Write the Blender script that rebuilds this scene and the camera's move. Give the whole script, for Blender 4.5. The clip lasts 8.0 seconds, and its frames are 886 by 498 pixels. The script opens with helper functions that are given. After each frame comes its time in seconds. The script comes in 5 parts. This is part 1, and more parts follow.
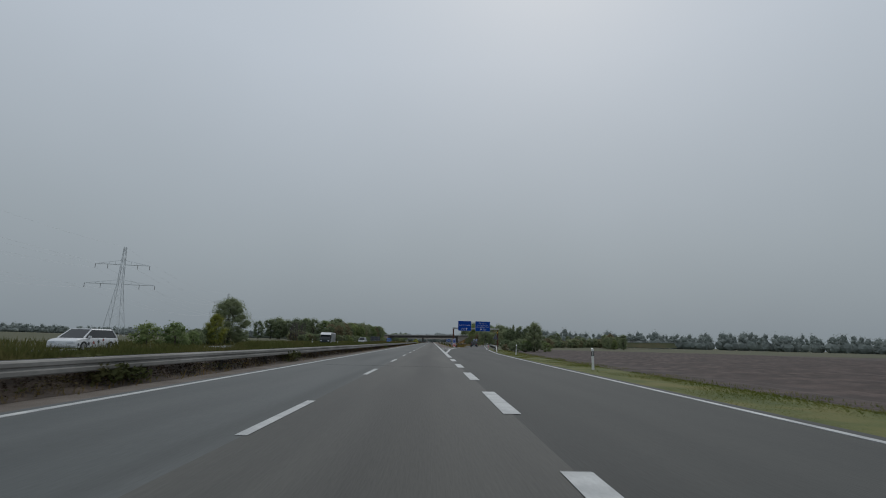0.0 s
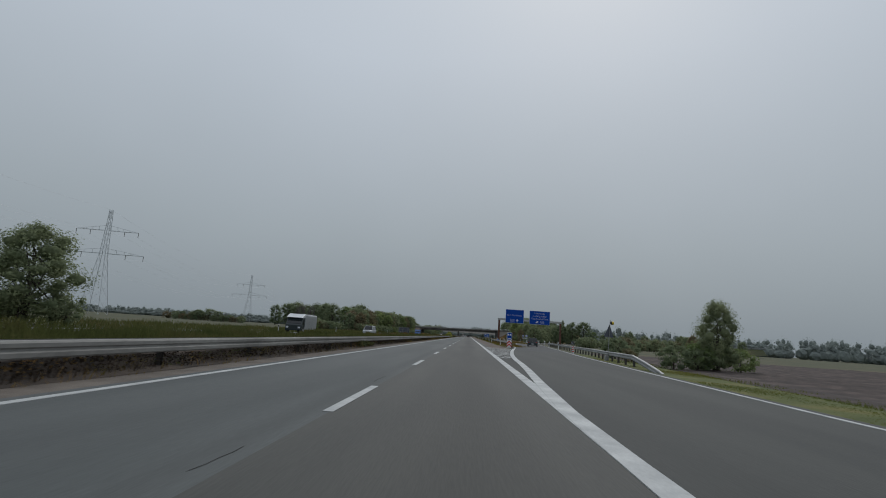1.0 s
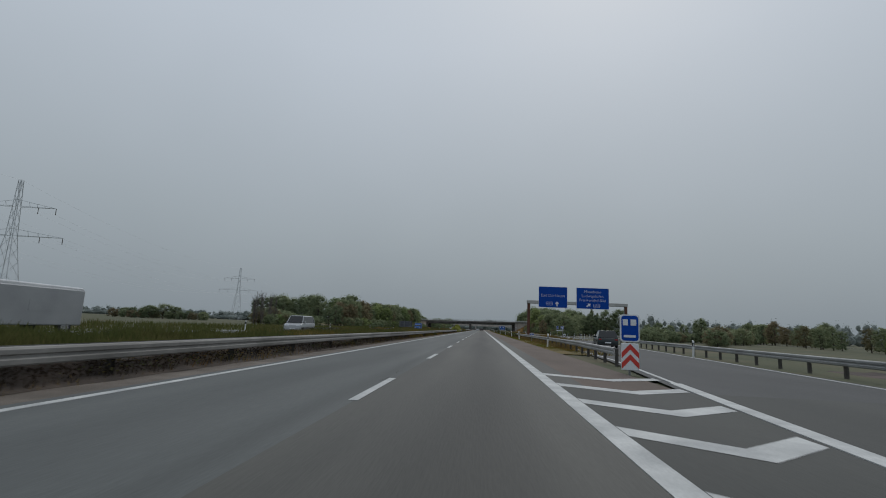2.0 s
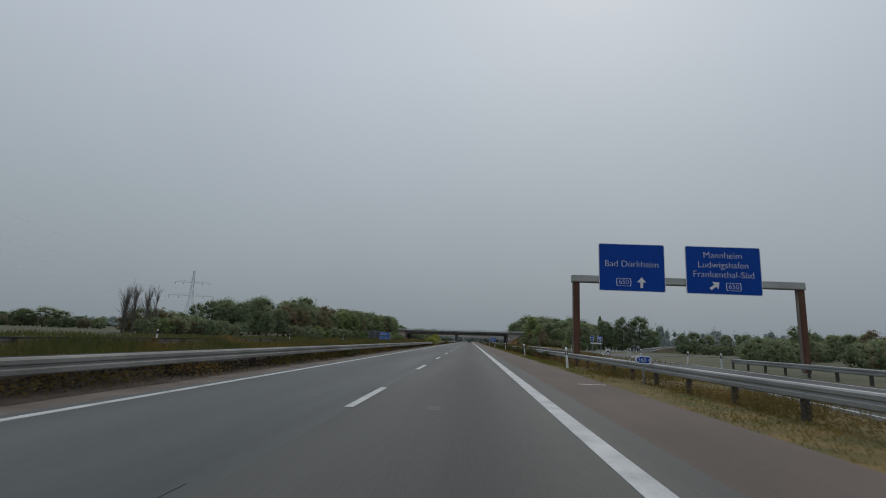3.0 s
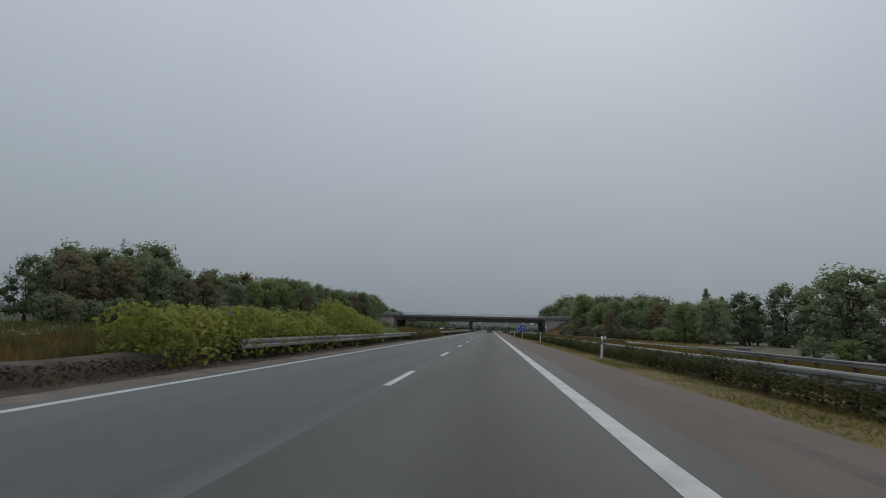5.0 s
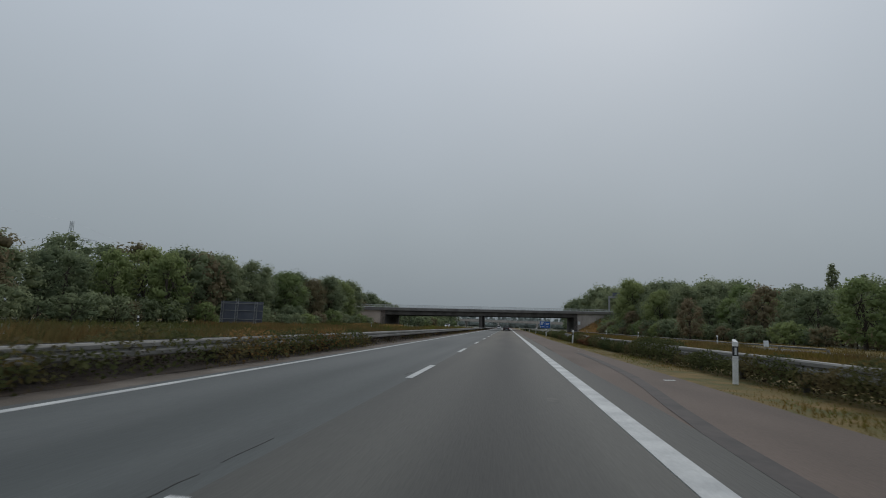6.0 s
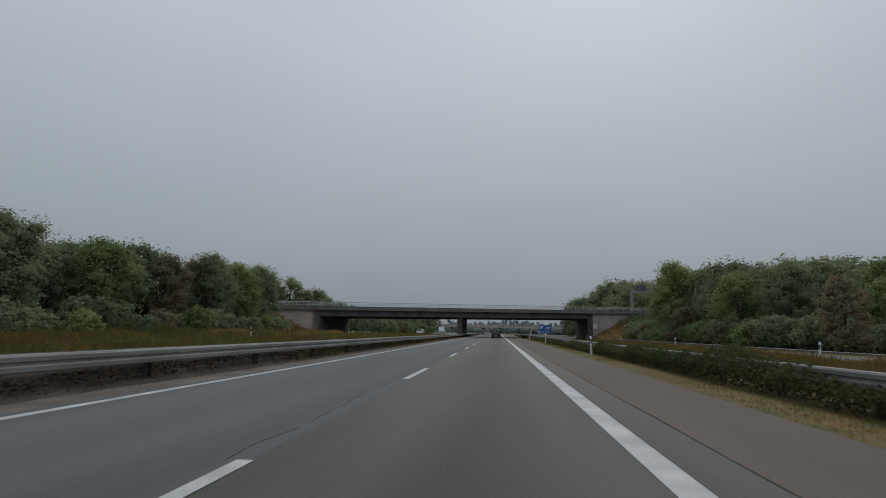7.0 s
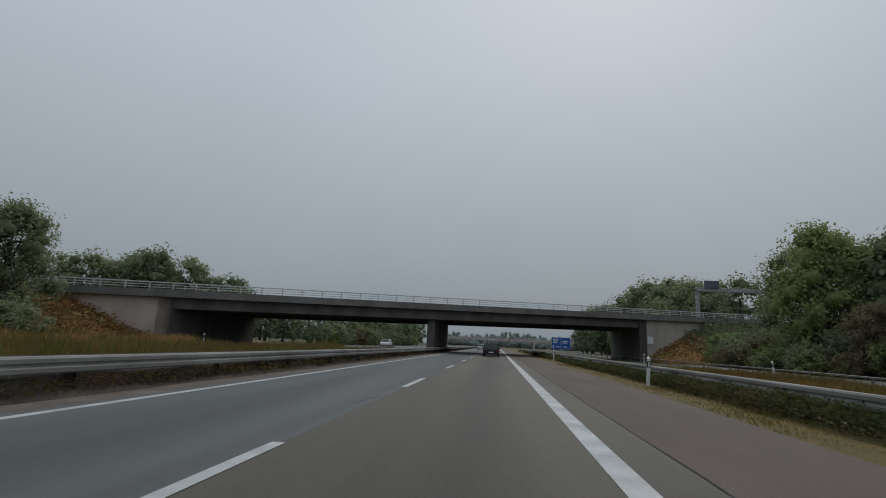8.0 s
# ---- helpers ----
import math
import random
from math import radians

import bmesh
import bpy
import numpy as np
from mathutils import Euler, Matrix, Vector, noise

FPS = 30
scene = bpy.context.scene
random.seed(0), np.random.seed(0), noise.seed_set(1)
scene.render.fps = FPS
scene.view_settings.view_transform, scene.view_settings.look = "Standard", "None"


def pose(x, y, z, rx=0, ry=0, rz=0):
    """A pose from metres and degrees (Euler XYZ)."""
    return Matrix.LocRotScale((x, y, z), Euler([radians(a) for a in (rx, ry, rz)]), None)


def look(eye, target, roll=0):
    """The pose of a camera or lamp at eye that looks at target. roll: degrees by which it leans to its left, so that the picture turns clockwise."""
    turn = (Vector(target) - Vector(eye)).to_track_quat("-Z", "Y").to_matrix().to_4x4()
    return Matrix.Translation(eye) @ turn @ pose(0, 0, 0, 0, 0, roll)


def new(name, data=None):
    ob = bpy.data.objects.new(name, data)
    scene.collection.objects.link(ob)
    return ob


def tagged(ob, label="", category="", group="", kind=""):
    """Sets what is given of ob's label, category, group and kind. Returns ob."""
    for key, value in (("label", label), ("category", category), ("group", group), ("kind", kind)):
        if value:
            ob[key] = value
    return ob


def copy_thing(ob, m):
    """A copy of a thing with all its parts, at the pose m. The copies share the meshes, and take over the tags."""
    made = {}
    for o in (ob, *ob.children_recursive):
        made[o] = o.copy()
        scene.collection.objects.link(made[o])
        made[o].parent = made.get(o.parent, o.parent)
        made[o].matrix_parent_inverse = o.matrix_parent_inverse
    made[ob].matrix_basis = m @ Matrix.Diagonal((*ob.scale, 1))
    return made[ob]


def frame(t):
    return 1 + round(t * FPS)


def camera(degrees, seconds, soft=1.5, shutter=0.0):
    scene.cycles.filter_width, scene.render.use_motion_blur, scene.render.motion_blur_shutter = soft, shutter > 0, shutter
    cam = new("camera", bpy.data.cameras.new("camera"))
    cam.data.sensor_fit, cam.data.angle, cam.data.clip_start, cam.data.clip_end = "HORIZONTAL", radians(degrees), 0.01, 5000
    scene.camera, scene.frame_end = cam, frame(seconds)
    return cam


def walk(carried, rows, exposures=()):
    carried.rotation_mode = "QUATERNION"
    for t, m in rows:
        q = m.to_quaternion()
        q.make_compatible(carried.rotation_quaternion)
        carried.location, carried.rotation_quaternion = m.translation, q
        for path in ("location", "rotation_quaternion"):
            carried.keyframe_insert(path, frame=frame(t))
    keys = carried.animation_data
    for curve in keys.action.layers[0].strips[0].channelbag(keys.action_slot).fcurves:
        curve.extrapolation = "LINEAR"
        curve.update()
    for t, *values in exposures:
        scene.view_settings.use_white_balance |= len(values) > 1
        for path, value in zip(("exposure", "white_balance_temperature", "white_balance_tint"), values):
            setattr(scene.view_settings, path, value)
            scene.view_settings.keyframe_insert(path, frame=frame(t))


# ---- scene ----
ROWS = (  # seconds, x, y, z, yaw, pitch, roll
    (0.0, 2.078, -5.74, 1.071, -0.93, 10.68, -1.47),
    (0.5, 1.864, 14.10, 1.063, 0.86, 9.89, -2.32),
    (1.0, 1.739, 33.90, 1.074, 3.60, 9.78, -3.84),
    (1.5, 1.781, 53.69, 1.081, 5.03, 9.37, -2.42),
    (1.7, 1.814, 61.61, 1.088, 5.01, 9.03, -2.37),
    (2.8, 1.839, 105.25, 1.104, 3.81, 9.50, -2.61),
    (3.0, 1.849, 113.22, 1.099, 3.55, 10.40, -2.47),
    (3.5, 1.904, 133.12, 1.084, 3.86, 10.57, -2.24),
    (4.0, 1.846, 153.03, 1.076, 3.79, 9.87, -3.34),
    (4.5, 1.882, 172.92, 1.075, 4.43, 9.24, -1.71),
    (4.7, 1.847, 180.86, 1.079, 4.90, 9.16, -1.84),
    (5.8, 1.893, 224.51, 1.076, 7.68, 8.85, -2.26),
    (6.0, 1.911, 232.40, 1.066, 7.70, 8.72, -1.99),
    (6.5, 1.951, 252.10, 1.058, 7.54, 8.61, -1.45),
    (7.0, 1.989, 271.70, 1.055, 6.54, 9.46, -1.40),
    (7.5, 2.040, 291.32, 1.061, 6.50, 10.76, -0.84),
    (8.0, 2.174, 310.93, 1.070, 6.68, 10.85, -2.79),
)


def eye_pose(x, y, z, yaw, pitch, roll):
    return pose(x, y, z, 0, 0, yaw) @ pose(0, 0, 0, 90 + pitch) @ pose(0, 0, 0, 0, 0, -roll)


cam = camera(84.06, 8.0, soft=1.0, shutter=0.04)
walk(cam, [(t, eye_pose(*r)) for t, *r in ROWS], exposures=((0.0, 0.0), (1.0, 0.04), (3.5, 0.01), (6.0, -0.01), (8.0, -0.02)))


# ---------- light ----------
world = bpy.data.worlds.new("overcast_sky")
scene.world = world
world.use_nodes = True
wn, wl = world.node_tree.nodes, world.node_tree.links
sky = wn.new("ShaderNodeTexSky")
sky.sky_type = "NISHITA"
sky.sun_disc = False
sky.sun_elevation, sky.sun_rotation = radians(48), radians(15)
sky.dust_density, sky.air_density = 6.0, 1.0
coord = wn.new("ShaderNodeTexCoord")
split = wn.new("ShaderNodeSeparateXYZ")
cover = wn.new("ShaderNodeValToRGB")
cloud = wn.new("ShaderNodeTexNoise")
cloud.inputs["Scale"].default_value, cloud.inputs["Detail"].default_value = 2.2, 4.0
shift = wn.new("ShaderNodeMath")
shift.operation = "MULTIPLY_ADD"
shift.inputs[1].default_value, shift.inputs[2].default_value = 0.10, -0.05
add = wn.new("ShaderNodeMath")
ramp = cover.color_ramp
ramp.elements[0].position, ramp.elements[0].color = 0.0, (0.225, 0.262, 0.292, 1)
ramp.elements[1].position, ramp.elements[1].color = 1.0, (0.585, 0.645, 0.715, 1)
mid = ramp.elements.new(0.18)
mid.color = (0.315, 0.36, 0.395, 1)
high = ramp.elements.new(0.52)
high.color = (0.470, 0.525, 0.590, 1)
back = wn["Background"]
back.inputs["Strength"].default_value = 1.0
dim = wn.new("ShaderNodeMix")
dim.data_type = "RGBA"
dim.inputs["Factor"].default_value = 0.97
haze_sky = wn.new("ShaderNodeVectorMath")
haze_sky.operation = "SCALE"
haze_sky.inputs["Scale"].default_value = 0.1
wl.new(coord.outputs["Generated"], split.inputs[0])
wl.new(coord.outputs["Generated"], cloud.inputs["Vector"])
wl.new(cloud.outputs["Fac"], shift.inputs[0])
wl.new(split.outputs["Z"], add.inputs[0])
wl.new(shift.outputs[0], add.inputs[1])
wl.new(add.outputs[0], cover.inputs["Fac"])
wl.new(sky.outputs[0], haze_sky.inputs[0])
wl.new(haze_sky.outputs[0], dim.inputs["A"])
wl.new(cover.outputs["Color"], dim.inputs["B"])
wl.new(dim.outputs["Result"], back.inputs["Color"])

sun = new("sun", bpy.data.lights.new("sun", "SUN"))
sun.data.energy, sun.data.angle, sun.data.color = 0.8, radians(30), (1.0, 0.97, 0.93)
sun.matrix_world = look((0, 0, 80), (-20, -70, 0))


# ---------- materials ----------
def material(name, one, two, scale=3.0, rough=0.8, metal=0.0, bump=0.0, fine=40.0, third=None, island=0.0, own=0.0, stretch=(1, 1, 1), spec=0.5, thin=0.0, oil=None, warm=None):
    """Two colours mixed by a broad noise, a finer grain over it, and relief; island and own vary the value by piece and by object."""
    m = bpy.data.materials.new(name)
    m.use_nodes = True
    n, l = m.node_tree.nodes, m.node_tree.links
    b = n["Principled BSDF"]
    b.inputs["Roughness"].default_value, b.inputs["Metallic"].default_value = rough, metal
    b.inputs["Specular IOR Level"].default_value = spec
    co, mp = n.new("ShaderNodeTexCoord"), n.new("ShaderNodeMapping")
    mp.inputs["Scale"].default_value = stretch
    l.new(co.outputs["Object"], mp.inputs[0])
    broad, grain = n.new("ShaderNodeTexNoise"), n.new("ShaderNodeTexNoise")
    broad.inputs["Scale"].default_value, broad.inputs["Detail"].default_value = scale, 5
    grain.inputs["Scale"].default_value, grain.inputs["Detail"].default_value = fine, 3
    l.new(mp.outputs[0], broad.inputs["Vector"])
    l.new(mp.outputs[0], grain.inputs["Vector"])
    r = n.new("ShaderNodeValToRGB")
    r.color_ramp.elements[0].position, r.color_ramp.elements[1].position = 0.34, 0.66
    r.color_ramp.elements[0].color, r.color_ramp.elements[1].color = (*one, 1), (*two, 1)
    if third:
        e = r.color_ramp.elements.new(0.5)
        e.color = (*third, 1)
    l.new(broad.outputs["Fac"], r.inputs[0])
    hsv = n.new("ShaderNodeHueSaturation")
    l.new(r.outputs[0], hsv.inputs["Color"])
    val = n.new("ShaderNodeMath")
    val.operation = "MULTIPLY_ADD"
    val.inputs[1].default_value, val.inputs[2].default_value = 0.5, 0.75
    l.new(grain.outputs["Fac"], val.inputs[0])
    last = val.outputs[0]
    for amount, node, socket in ((island, "ShaderNodeNewGeometry", "Random Per Island"), (own, "ShaderNodeObjectInfo", "Random")):
        if amount:
            src, mul = n.new(node), n.new("ShaderNodeMath")
            mul.operation = "MULTIPLY_ADD"
            mul.inputs[1].default_value, mul.inputs[2].default_value = amount, -amount / 2
            l.new(src.outputs[socket], mul.inputs[0])
            s = n.new("ShaderNodeMath")
            l.new(last, s.inputs[0])
            l.new(mul.outputs[0], s.inputs[1])
            last = s.outputs[0]
            if amount == own:
                hue = n.new("ShaderNodeMath")
                hue.operation = "MULTIPLY_ADD"
                hue.inputs[1].default_value, hue.inputs[2].default_value = -0.03, 0.52
                l.new(src.outputs[socket], hue.inputs[0])
                l.new(hue.outputs[0], hsv.inputs["Hue"])
    for where, half, dark in oil or ():  # darker oil bands along the lane, at this x and half width
        sx, off, mag, rng_ = n.new("ShaderNodeSeparateXYZ"), n.new("ShaderNodeMath"), n.new("ShaderNodeMath"), n.new("ShaderNodeMapRange")
        off.operation, off.inputs[1].default_value, mag.operation = "SUBTRACT", where, "ABSOLUTE"
        rng_.interpolation_type = "SMOOTHSTEP"
        rng_.inputs["From Max"].default_value, rng_.inputs["To Min"].default_value, rng_.inputs["To Max"].default_value = half, dark, 1.0
        l.new(co.outputs["Object"], sx.inputs[0])
        l.new(sx.outputs["X"], off.inputs[0])
        l.new(off.outputs[0], mag.inputs[0])
        l.new(mag.outputs[0], rng_.inputs["Value"])
        prod = n.new("ShaderNodeMath")
        prod.operation = "MULTIPLY"
        l.new(last, prod.inputs[0])
        l.new(rng_.outputs[0], prod.inputs[1])
        last = prod.outputs[0]
    l.new(last, hsv.inputs["Value"])
    out = hsv.outputs[0]
    if warm:  # the surfacing turns browner between two places along the road
        sy, along, tint, mixed = n.new("ShaderNodeSeparateXYZ"), n.new("ShaderNodeMapRange"), n.new("ShaderNodeMix"), n.new("ShaderNodeMix")
        along.inputs["From Min"].default_value, along.inputs["From Max"].default_value = warm
        tint.data_type = mixed.data_type = "RGBA"
        tint.blend_type, tint.inputs["Factor"].default_value, tint.inputs["B"].default_value = "MULTIPLY", 1.0, (1.24, 1.09, 0.92, 1)
        mixed.data_type = "RGBA"
        l.new(co.outputs["Object"], sy.inputs[0])
        l.new(sy.outputs["Y"], along.inputs["Value"])
        l.new(out, tint.inputs["A"])
        l.new(along.outputs[0], mixed.inputs["Factor"])
        l.new(out, mixed.inputs["A"])
        l.new(tint.outputs["Result"], mixed.inputs["B"])
        out = mixed.outputs["Result"]
    l.new(out, b.inputs["Base Color"])
    if bump:
        bp = n.new("ShaderNodeBump")
        bp.inputs["Strength"].default_value, bp.inputs["Distance"].default_value = bump, 0.02
        l.new(grain.outputs["Fac"], bp.inputs["Height"])
        l.new(bp.outputs[0], b.inputs["Normal"])
    if thin:
        tr, mx = n.new("ShaderNodeBsdfTranslucent"), n.new("ShaderNodeMixShader")
        mx.inputs[0].default_value = thin
        l.new(hsv.outputs[0], tr.inputs["Color"])
        l.new(b.outputs[0], mx.inputs[1])
        l.new(tr.outputs[0], mx.inputs[2])
        l.new(mx.outputs[0], n["Material Output"].inputs["Surface"])
    return m


ASPHALT = material("asphalt", (0.050, 0.057, 0.056), (0.089, 0.096, 0.094), 0.35, 0.75, fine=26, bump=0.25, stretch=(1.6, 0.14, 1), oil=((-1.7, 1.0, 0.88), (-0.30, 0.32, 0.80)))
ASPHALT_LANE = material("asphalt_worn", (0.045, 0.045, 0.041), (0.073, 0.072, 0.064), 0.5, 0.75, fine=26, bump=0.25, stretch=(1.6, 0.12, 1), oil=((1.8, 1.05, 0.64),), warm=(240.0, 300.0))
ASPHALT_DARK = material("asphalt_new", (0.034, 0.036, 0.038), (0.048, 0.050, 0.052), 0.5, 0.8, fine=90, bump=0.25, stretch=(1, 0.3, 1))
ASPHALT_RED = material("asphalt_reddish", (0.086, 0.064, 0.051), (0.119, 0.089, 0.072), 0.6, 0.9, fine=40, bump=0.3, stretch=(1, 0.3, 1))
# darker than the lanes: the lens's edge fall-off is put into this colour
ASPHALT_EXIT = material("asphalt_exit", (0.030, 0.032, 0.030), (0.047, 0.049, 0.045), 0.4, 0.8, fine=26, bump=0.25, stretch=(1.6, 0.14, 1))
# brown earth, darkened to carry the shade under the median rail
EARTH = material("rail_earth_with_shade", (0.028, 0.021, 0.016), (0.082, 0.060, 0.044), 0.9, 0.95, fine=11, bump=0.9, third=(0.046, 0.034, 0.026))
TAR = material("tar_seam", (0.046, 0.047, 0.046), (0.072, 0.073, 0.071), 3.0, 0.9, spec=0.1)
TAR_SOFT = material("tyre_rubber_smear", (0.044, 0.039, 0.037), (0.072, 0.060, 0.055), 2.0, 0.85, fine=14)
TRACK = material("faint_wheel_track", (0.072, 0.054, 0.047), (0.104, 0.079, 0.069), 1.2, 0.88, fine=12)
PAINT = material("road_paint", (0.33, 0.34, 0.34), (0.50, 0.51, 0.50), 1.5, 0.7, fine=30, bump=0.2)
GRASS_GROUND = material("meadow_ground", (0.044, 0.050, 0.021), (0.092, 0.076, 0.038), 0.12, 0.95, fine=9, bump=0.4, third=(0.060, 0.064, 0.026))
VERGE = material("verge_ground", (0.058, 0.076, 0.012), (0.135, 0.122, 0.032), 0.6, 0.95, fine=20, bump=0.7, third=(0.088, 0.100, 0.020))
DRY_VERGE = material("dry_verge_ground", (0.066, 0.066, 0.011), (0.168, 0.106, 0.030), 1.3, 0.95, fine=18, bump=0.9, third=(0.108, 0.078, 0.016))
BANK = material("bank_earth", (0.165, 0.098, 0.046), (0.24, 0.150, 0.072), 0.4, 0.95, fine=12, bump=0.5, third=(0.13, 0.105, 0.045))
SOIL = material("ploughed_soil", (0.030, 0.021, 0.018), (0.086, 0.060, 0.052), 0.5, 0.95, fine=6, bump=1.0, third=(0.050, 0.035, 0.030), stretch=(0.8, 1.4, 1))
WORN = material("worn_asphalt_spot", (0.085, 0.083, 0.076), (0.12, 0.115, 0.105), 4.0, 0.9, fine=60)
DIRT = material("gravelly_dirt", (0.098, 0.082, 0.068), (0.165, 0.140, 0.118), 1.2, 0.95, fine=40, bump=0.5, third=(0.125, 0.105, 0.088))
STEEL = material("galvanised_steel", (0.23, 0.235, 0.235), (0.34, 0.345, 0.345), 1.3, 0.55, 0.4, fine=20, stretch=(1, 0.4, 1))
STEEL_OLD = material("weathered_zinc", (0.155, 0.15, 0.14), (0.27, 0.265, 0.25), 1.1, 0.7, 0.2, fine=15, stretch=(1, 0.4, 1))
POST_STEEL = material("dark_post_steel", (0.045, 0.042, 0.038), (0.085, 0.078, 0.070), 2.0, 0.75, 0.2)
RUST = material("weathering_steel", (0.085, 0.036, 0.024), (0.135, 0.060, 0.038), 1.2, 0.85, fine=18, stretch=(3, 3, 0.4), bump=0.2)
RUST_SIDE = material("rust_streaked_grey_steel", (0.13, 0.105, 0.09), (0.24, 0.21, 0.185), 1.0, 0.8, fine=14, stretch=(3, 3, 0.3))
BEAM_GREY = material("grey_coated_beam", (0.36, 0.36, 0.35), (0.47, 0.47, 0.46), 1.0, 0.6, fine=14)
BLUE = material("blue_sign_foil", (0.002, 0.052, 0.33), (0.003, 0.060, 0.36), 0.7, 0.5, fine=10, spec=0.15)
BLUE_OLD = material("blue_sign_faded", (0.012, 0.085, 0.34), (0.016, 0.10, 0.38), 0.7, 0.5, fine=10)
WHITE = material("white_sign_foil", (0.66, 0.68, 0.70), (0.74, 0.76, 0.78), 1.0, 0.45)
SIGN_BACK = material("grey_sign_back", (0.085, 0.095, 0.125), (0.12, 0.13, 0.16), 0.8, 0.6, 0.3)
RED = material("red_foil", (0.50, 0.035, 0.025), (0.60, 0.05, 0.035), 1.0, 0.45)
POST_WHITE = material("white_plastic_post", (0.60, 0.61, 0.60), (0.76, 0.77, 0.76), 2.5, 0.5, own=0.15)
BLACK = material("black_plastic", (0.012, 0.012, 0.013), (0.022, 0.022, 0.022), 2.0, 0.5)
REFLECT = material("reflector", (0.55, 0.57, 0.58), (0.7, 0.72, 0.73), 2.0, 0.2)
CONCRETE = material("weathered_concrete", (0.33, 0.30, 0.272), (0.46, 0.42, 0.382), 0.5, 0.9, fine=8, bump=0.3, third=(0.40, 0.36, 0.328), stretch=(1, 1, 0.5))
# dark concrete below the deck; on the abutments it stands for shade
CONCRETE_DARK = material("dark_underdeck_concrete", (0.085, 0.078, 0.072), (0.135, 0.124, 0.114), 0.6, 0.9, fine=8, bump=0.3, stretch=(1, 1, 0.3))
CONCRETE_BEAM = material("grimy_edge_beam_concrete", (0.135, 0.127, 0.12), (0.20, 0.188, 0.178), 0.5, 0.9, fine=8, bump=0.3, stretch=(1, 1, 0.3))
CONCRETE_WARM = material("pinkish_concrete", (0.40, 0.33, 0.285), (0.51, 0.43, 0.375), 0.5, 0.9, fine=8, bump=0.3)
RAIL_PAINT = material("pale_railing_paint", (0.50, 0.51, 0.51), (0.62, 0.63, 0.63), 1.0, 0.5)
BARK = material("bark", (0.045, 0.036, 0.028), (0.085, 0.070, 0.055), 3.0, 0.95, fine=20, bump=0.6, stretch=(1, 1, 0.3))
TWIG = material("grey_twigs", (0.10, 0.088, 0.078), (0.16, 0.145, 0.13), 3.0, 0.95)
# green raised and greyed: haze over the woods is put into it
LEAF = material("dark_green_leaves", (0.182, 0.222, 0.132), (0.268, 0.298, 0.168), 0.35, 0.9, fine=3, island=0.18, own=0.36, spec=0.1, thin=0.52)
LEAF_LIGHT = material("light_green_leaves", (0.205, 0.256, 0.108), (0.275, 0.318, 0.136), 0.4, 0.9, fine=3, island=0.22, own=0.3, spec=0.1, thin=0.52)
LEAF_BROWN = material("autumn_brown_leaves", (0.195, 0.172, 0.108), (0.245, 0.202, 0.120), 0.5, 0.9, fine=3, island=0.25, own=0.3, spec=0.1, thin=0.5)
LEAF_YELLOW = material("yellow_green_leaves", (0.235, 0.255, 0.062), (0.31, 0.315, 0.085), 0.6, 0.9, fine=3, island=0.3, spec=0.1, thin=0.5)
BANK_LEAF = material("rust_orange_bank_weeds", (0.37, 0.195, 0.08), (0.46, 0.28, 0.12), 0.3, 0.9, fine=3, island=0.3, third=(0.30, 0.21, 0.09), spec=0.1, thin=0.5)
# pale bluish grey: the distance haze is painted into this leaf colour
LEAF_FAR = material("far_leaves_painted_haze", (0.29, 0.325, 0.31), (0.35, 0.385, 0.365), 0.03, 0.95, fine=0.3, island=0.12, spec=0.1, thin=0.5)
HEDGE_LEAF = material("hedge_leaves", (0.066, 0.080, 0.034), (0.138, 0.112, 0.058), 0.5, 0.9, fine=3, island=0.3, third=(0.090, 0.098, 0.040), spec=0.08, thin=0.45)
RED_LEAF = material("reddish_bramble_leaves", (0.13, 0.055, 0.03), (0.18, 0.09, 0.045), 0.6, 0.8, fine=3, island=0.6, spec=0.2, thin=0.4)
GRASS = material("grass_blades", (0.078, 0.094, 0.032), (0.138, 0.122, 0.052), 0.25, 0.95, fine=4, island=0.3, third=(0.096, 0.104, 0.036), spec=0.05, thin=0.5)
GRASS_LUSH = material("fresh_verge_grass", (0.100, 0.124, 0.026), (0.190, 0.176, 0.052), 0.4, 0.95, fine=4, island=0.3, third=(0.135, 0.146, 0.034), spec=0.05, thin=0.5)
DRY_GRASS = material("dry_grass_blades", (0.190, 0.122, 0.036), (0.265, 0.176, 0.062), 0.3, 0.95, fine=4, island=0.3, third=(0.140, 0.114, 0.030), spec=0.05, thin=0.5)
RUST_GRASS = material("rusty_brown_weeds", (0.170, 0.102, 0.042), (0.250, 0.156, 0.064), 0.3, 0.9, fine=4, island=0.4, third=(0.13, 0.11, 0.045), spec=0.1, thin=0.5)
# dead weeds, their colour darkened further for the shade below the rails
WEED_DARK = material("weeds_with_rail_shade", (0.030, 0.024, 0.018), (0.066, 0.048, 0.036), 0.9, 0.95, fine=5, island=0.25, spec=0.05, thin=0.3)
TYRE = material("tyre_rubber", (0.012, 0.012, 0.012), (0.02, 0.02, 0.02), 3.0, 0.8)
RIM = material("alloy_rim", (0.35, 0.35, 0.36), (0.45, 0.45, 0.46), 3.0, 0.35, 0.8)
GLASS = material("tinted_glass", (0.010, 0.012, 0.014), (0.016, 0.018, 0.02), 1.0, 0.06)
LAMP_RED = material("tail_lamp_glass", (0.25, 0.01, 0.01), (0.35, 0.015, 0.012), 2.0, 0.15)
LAMP_CLEAR = material("headlamp_glass", (0.55, 0.57, 0.6), (0.7, 0.72, 0.75), 2.0, 0.1)
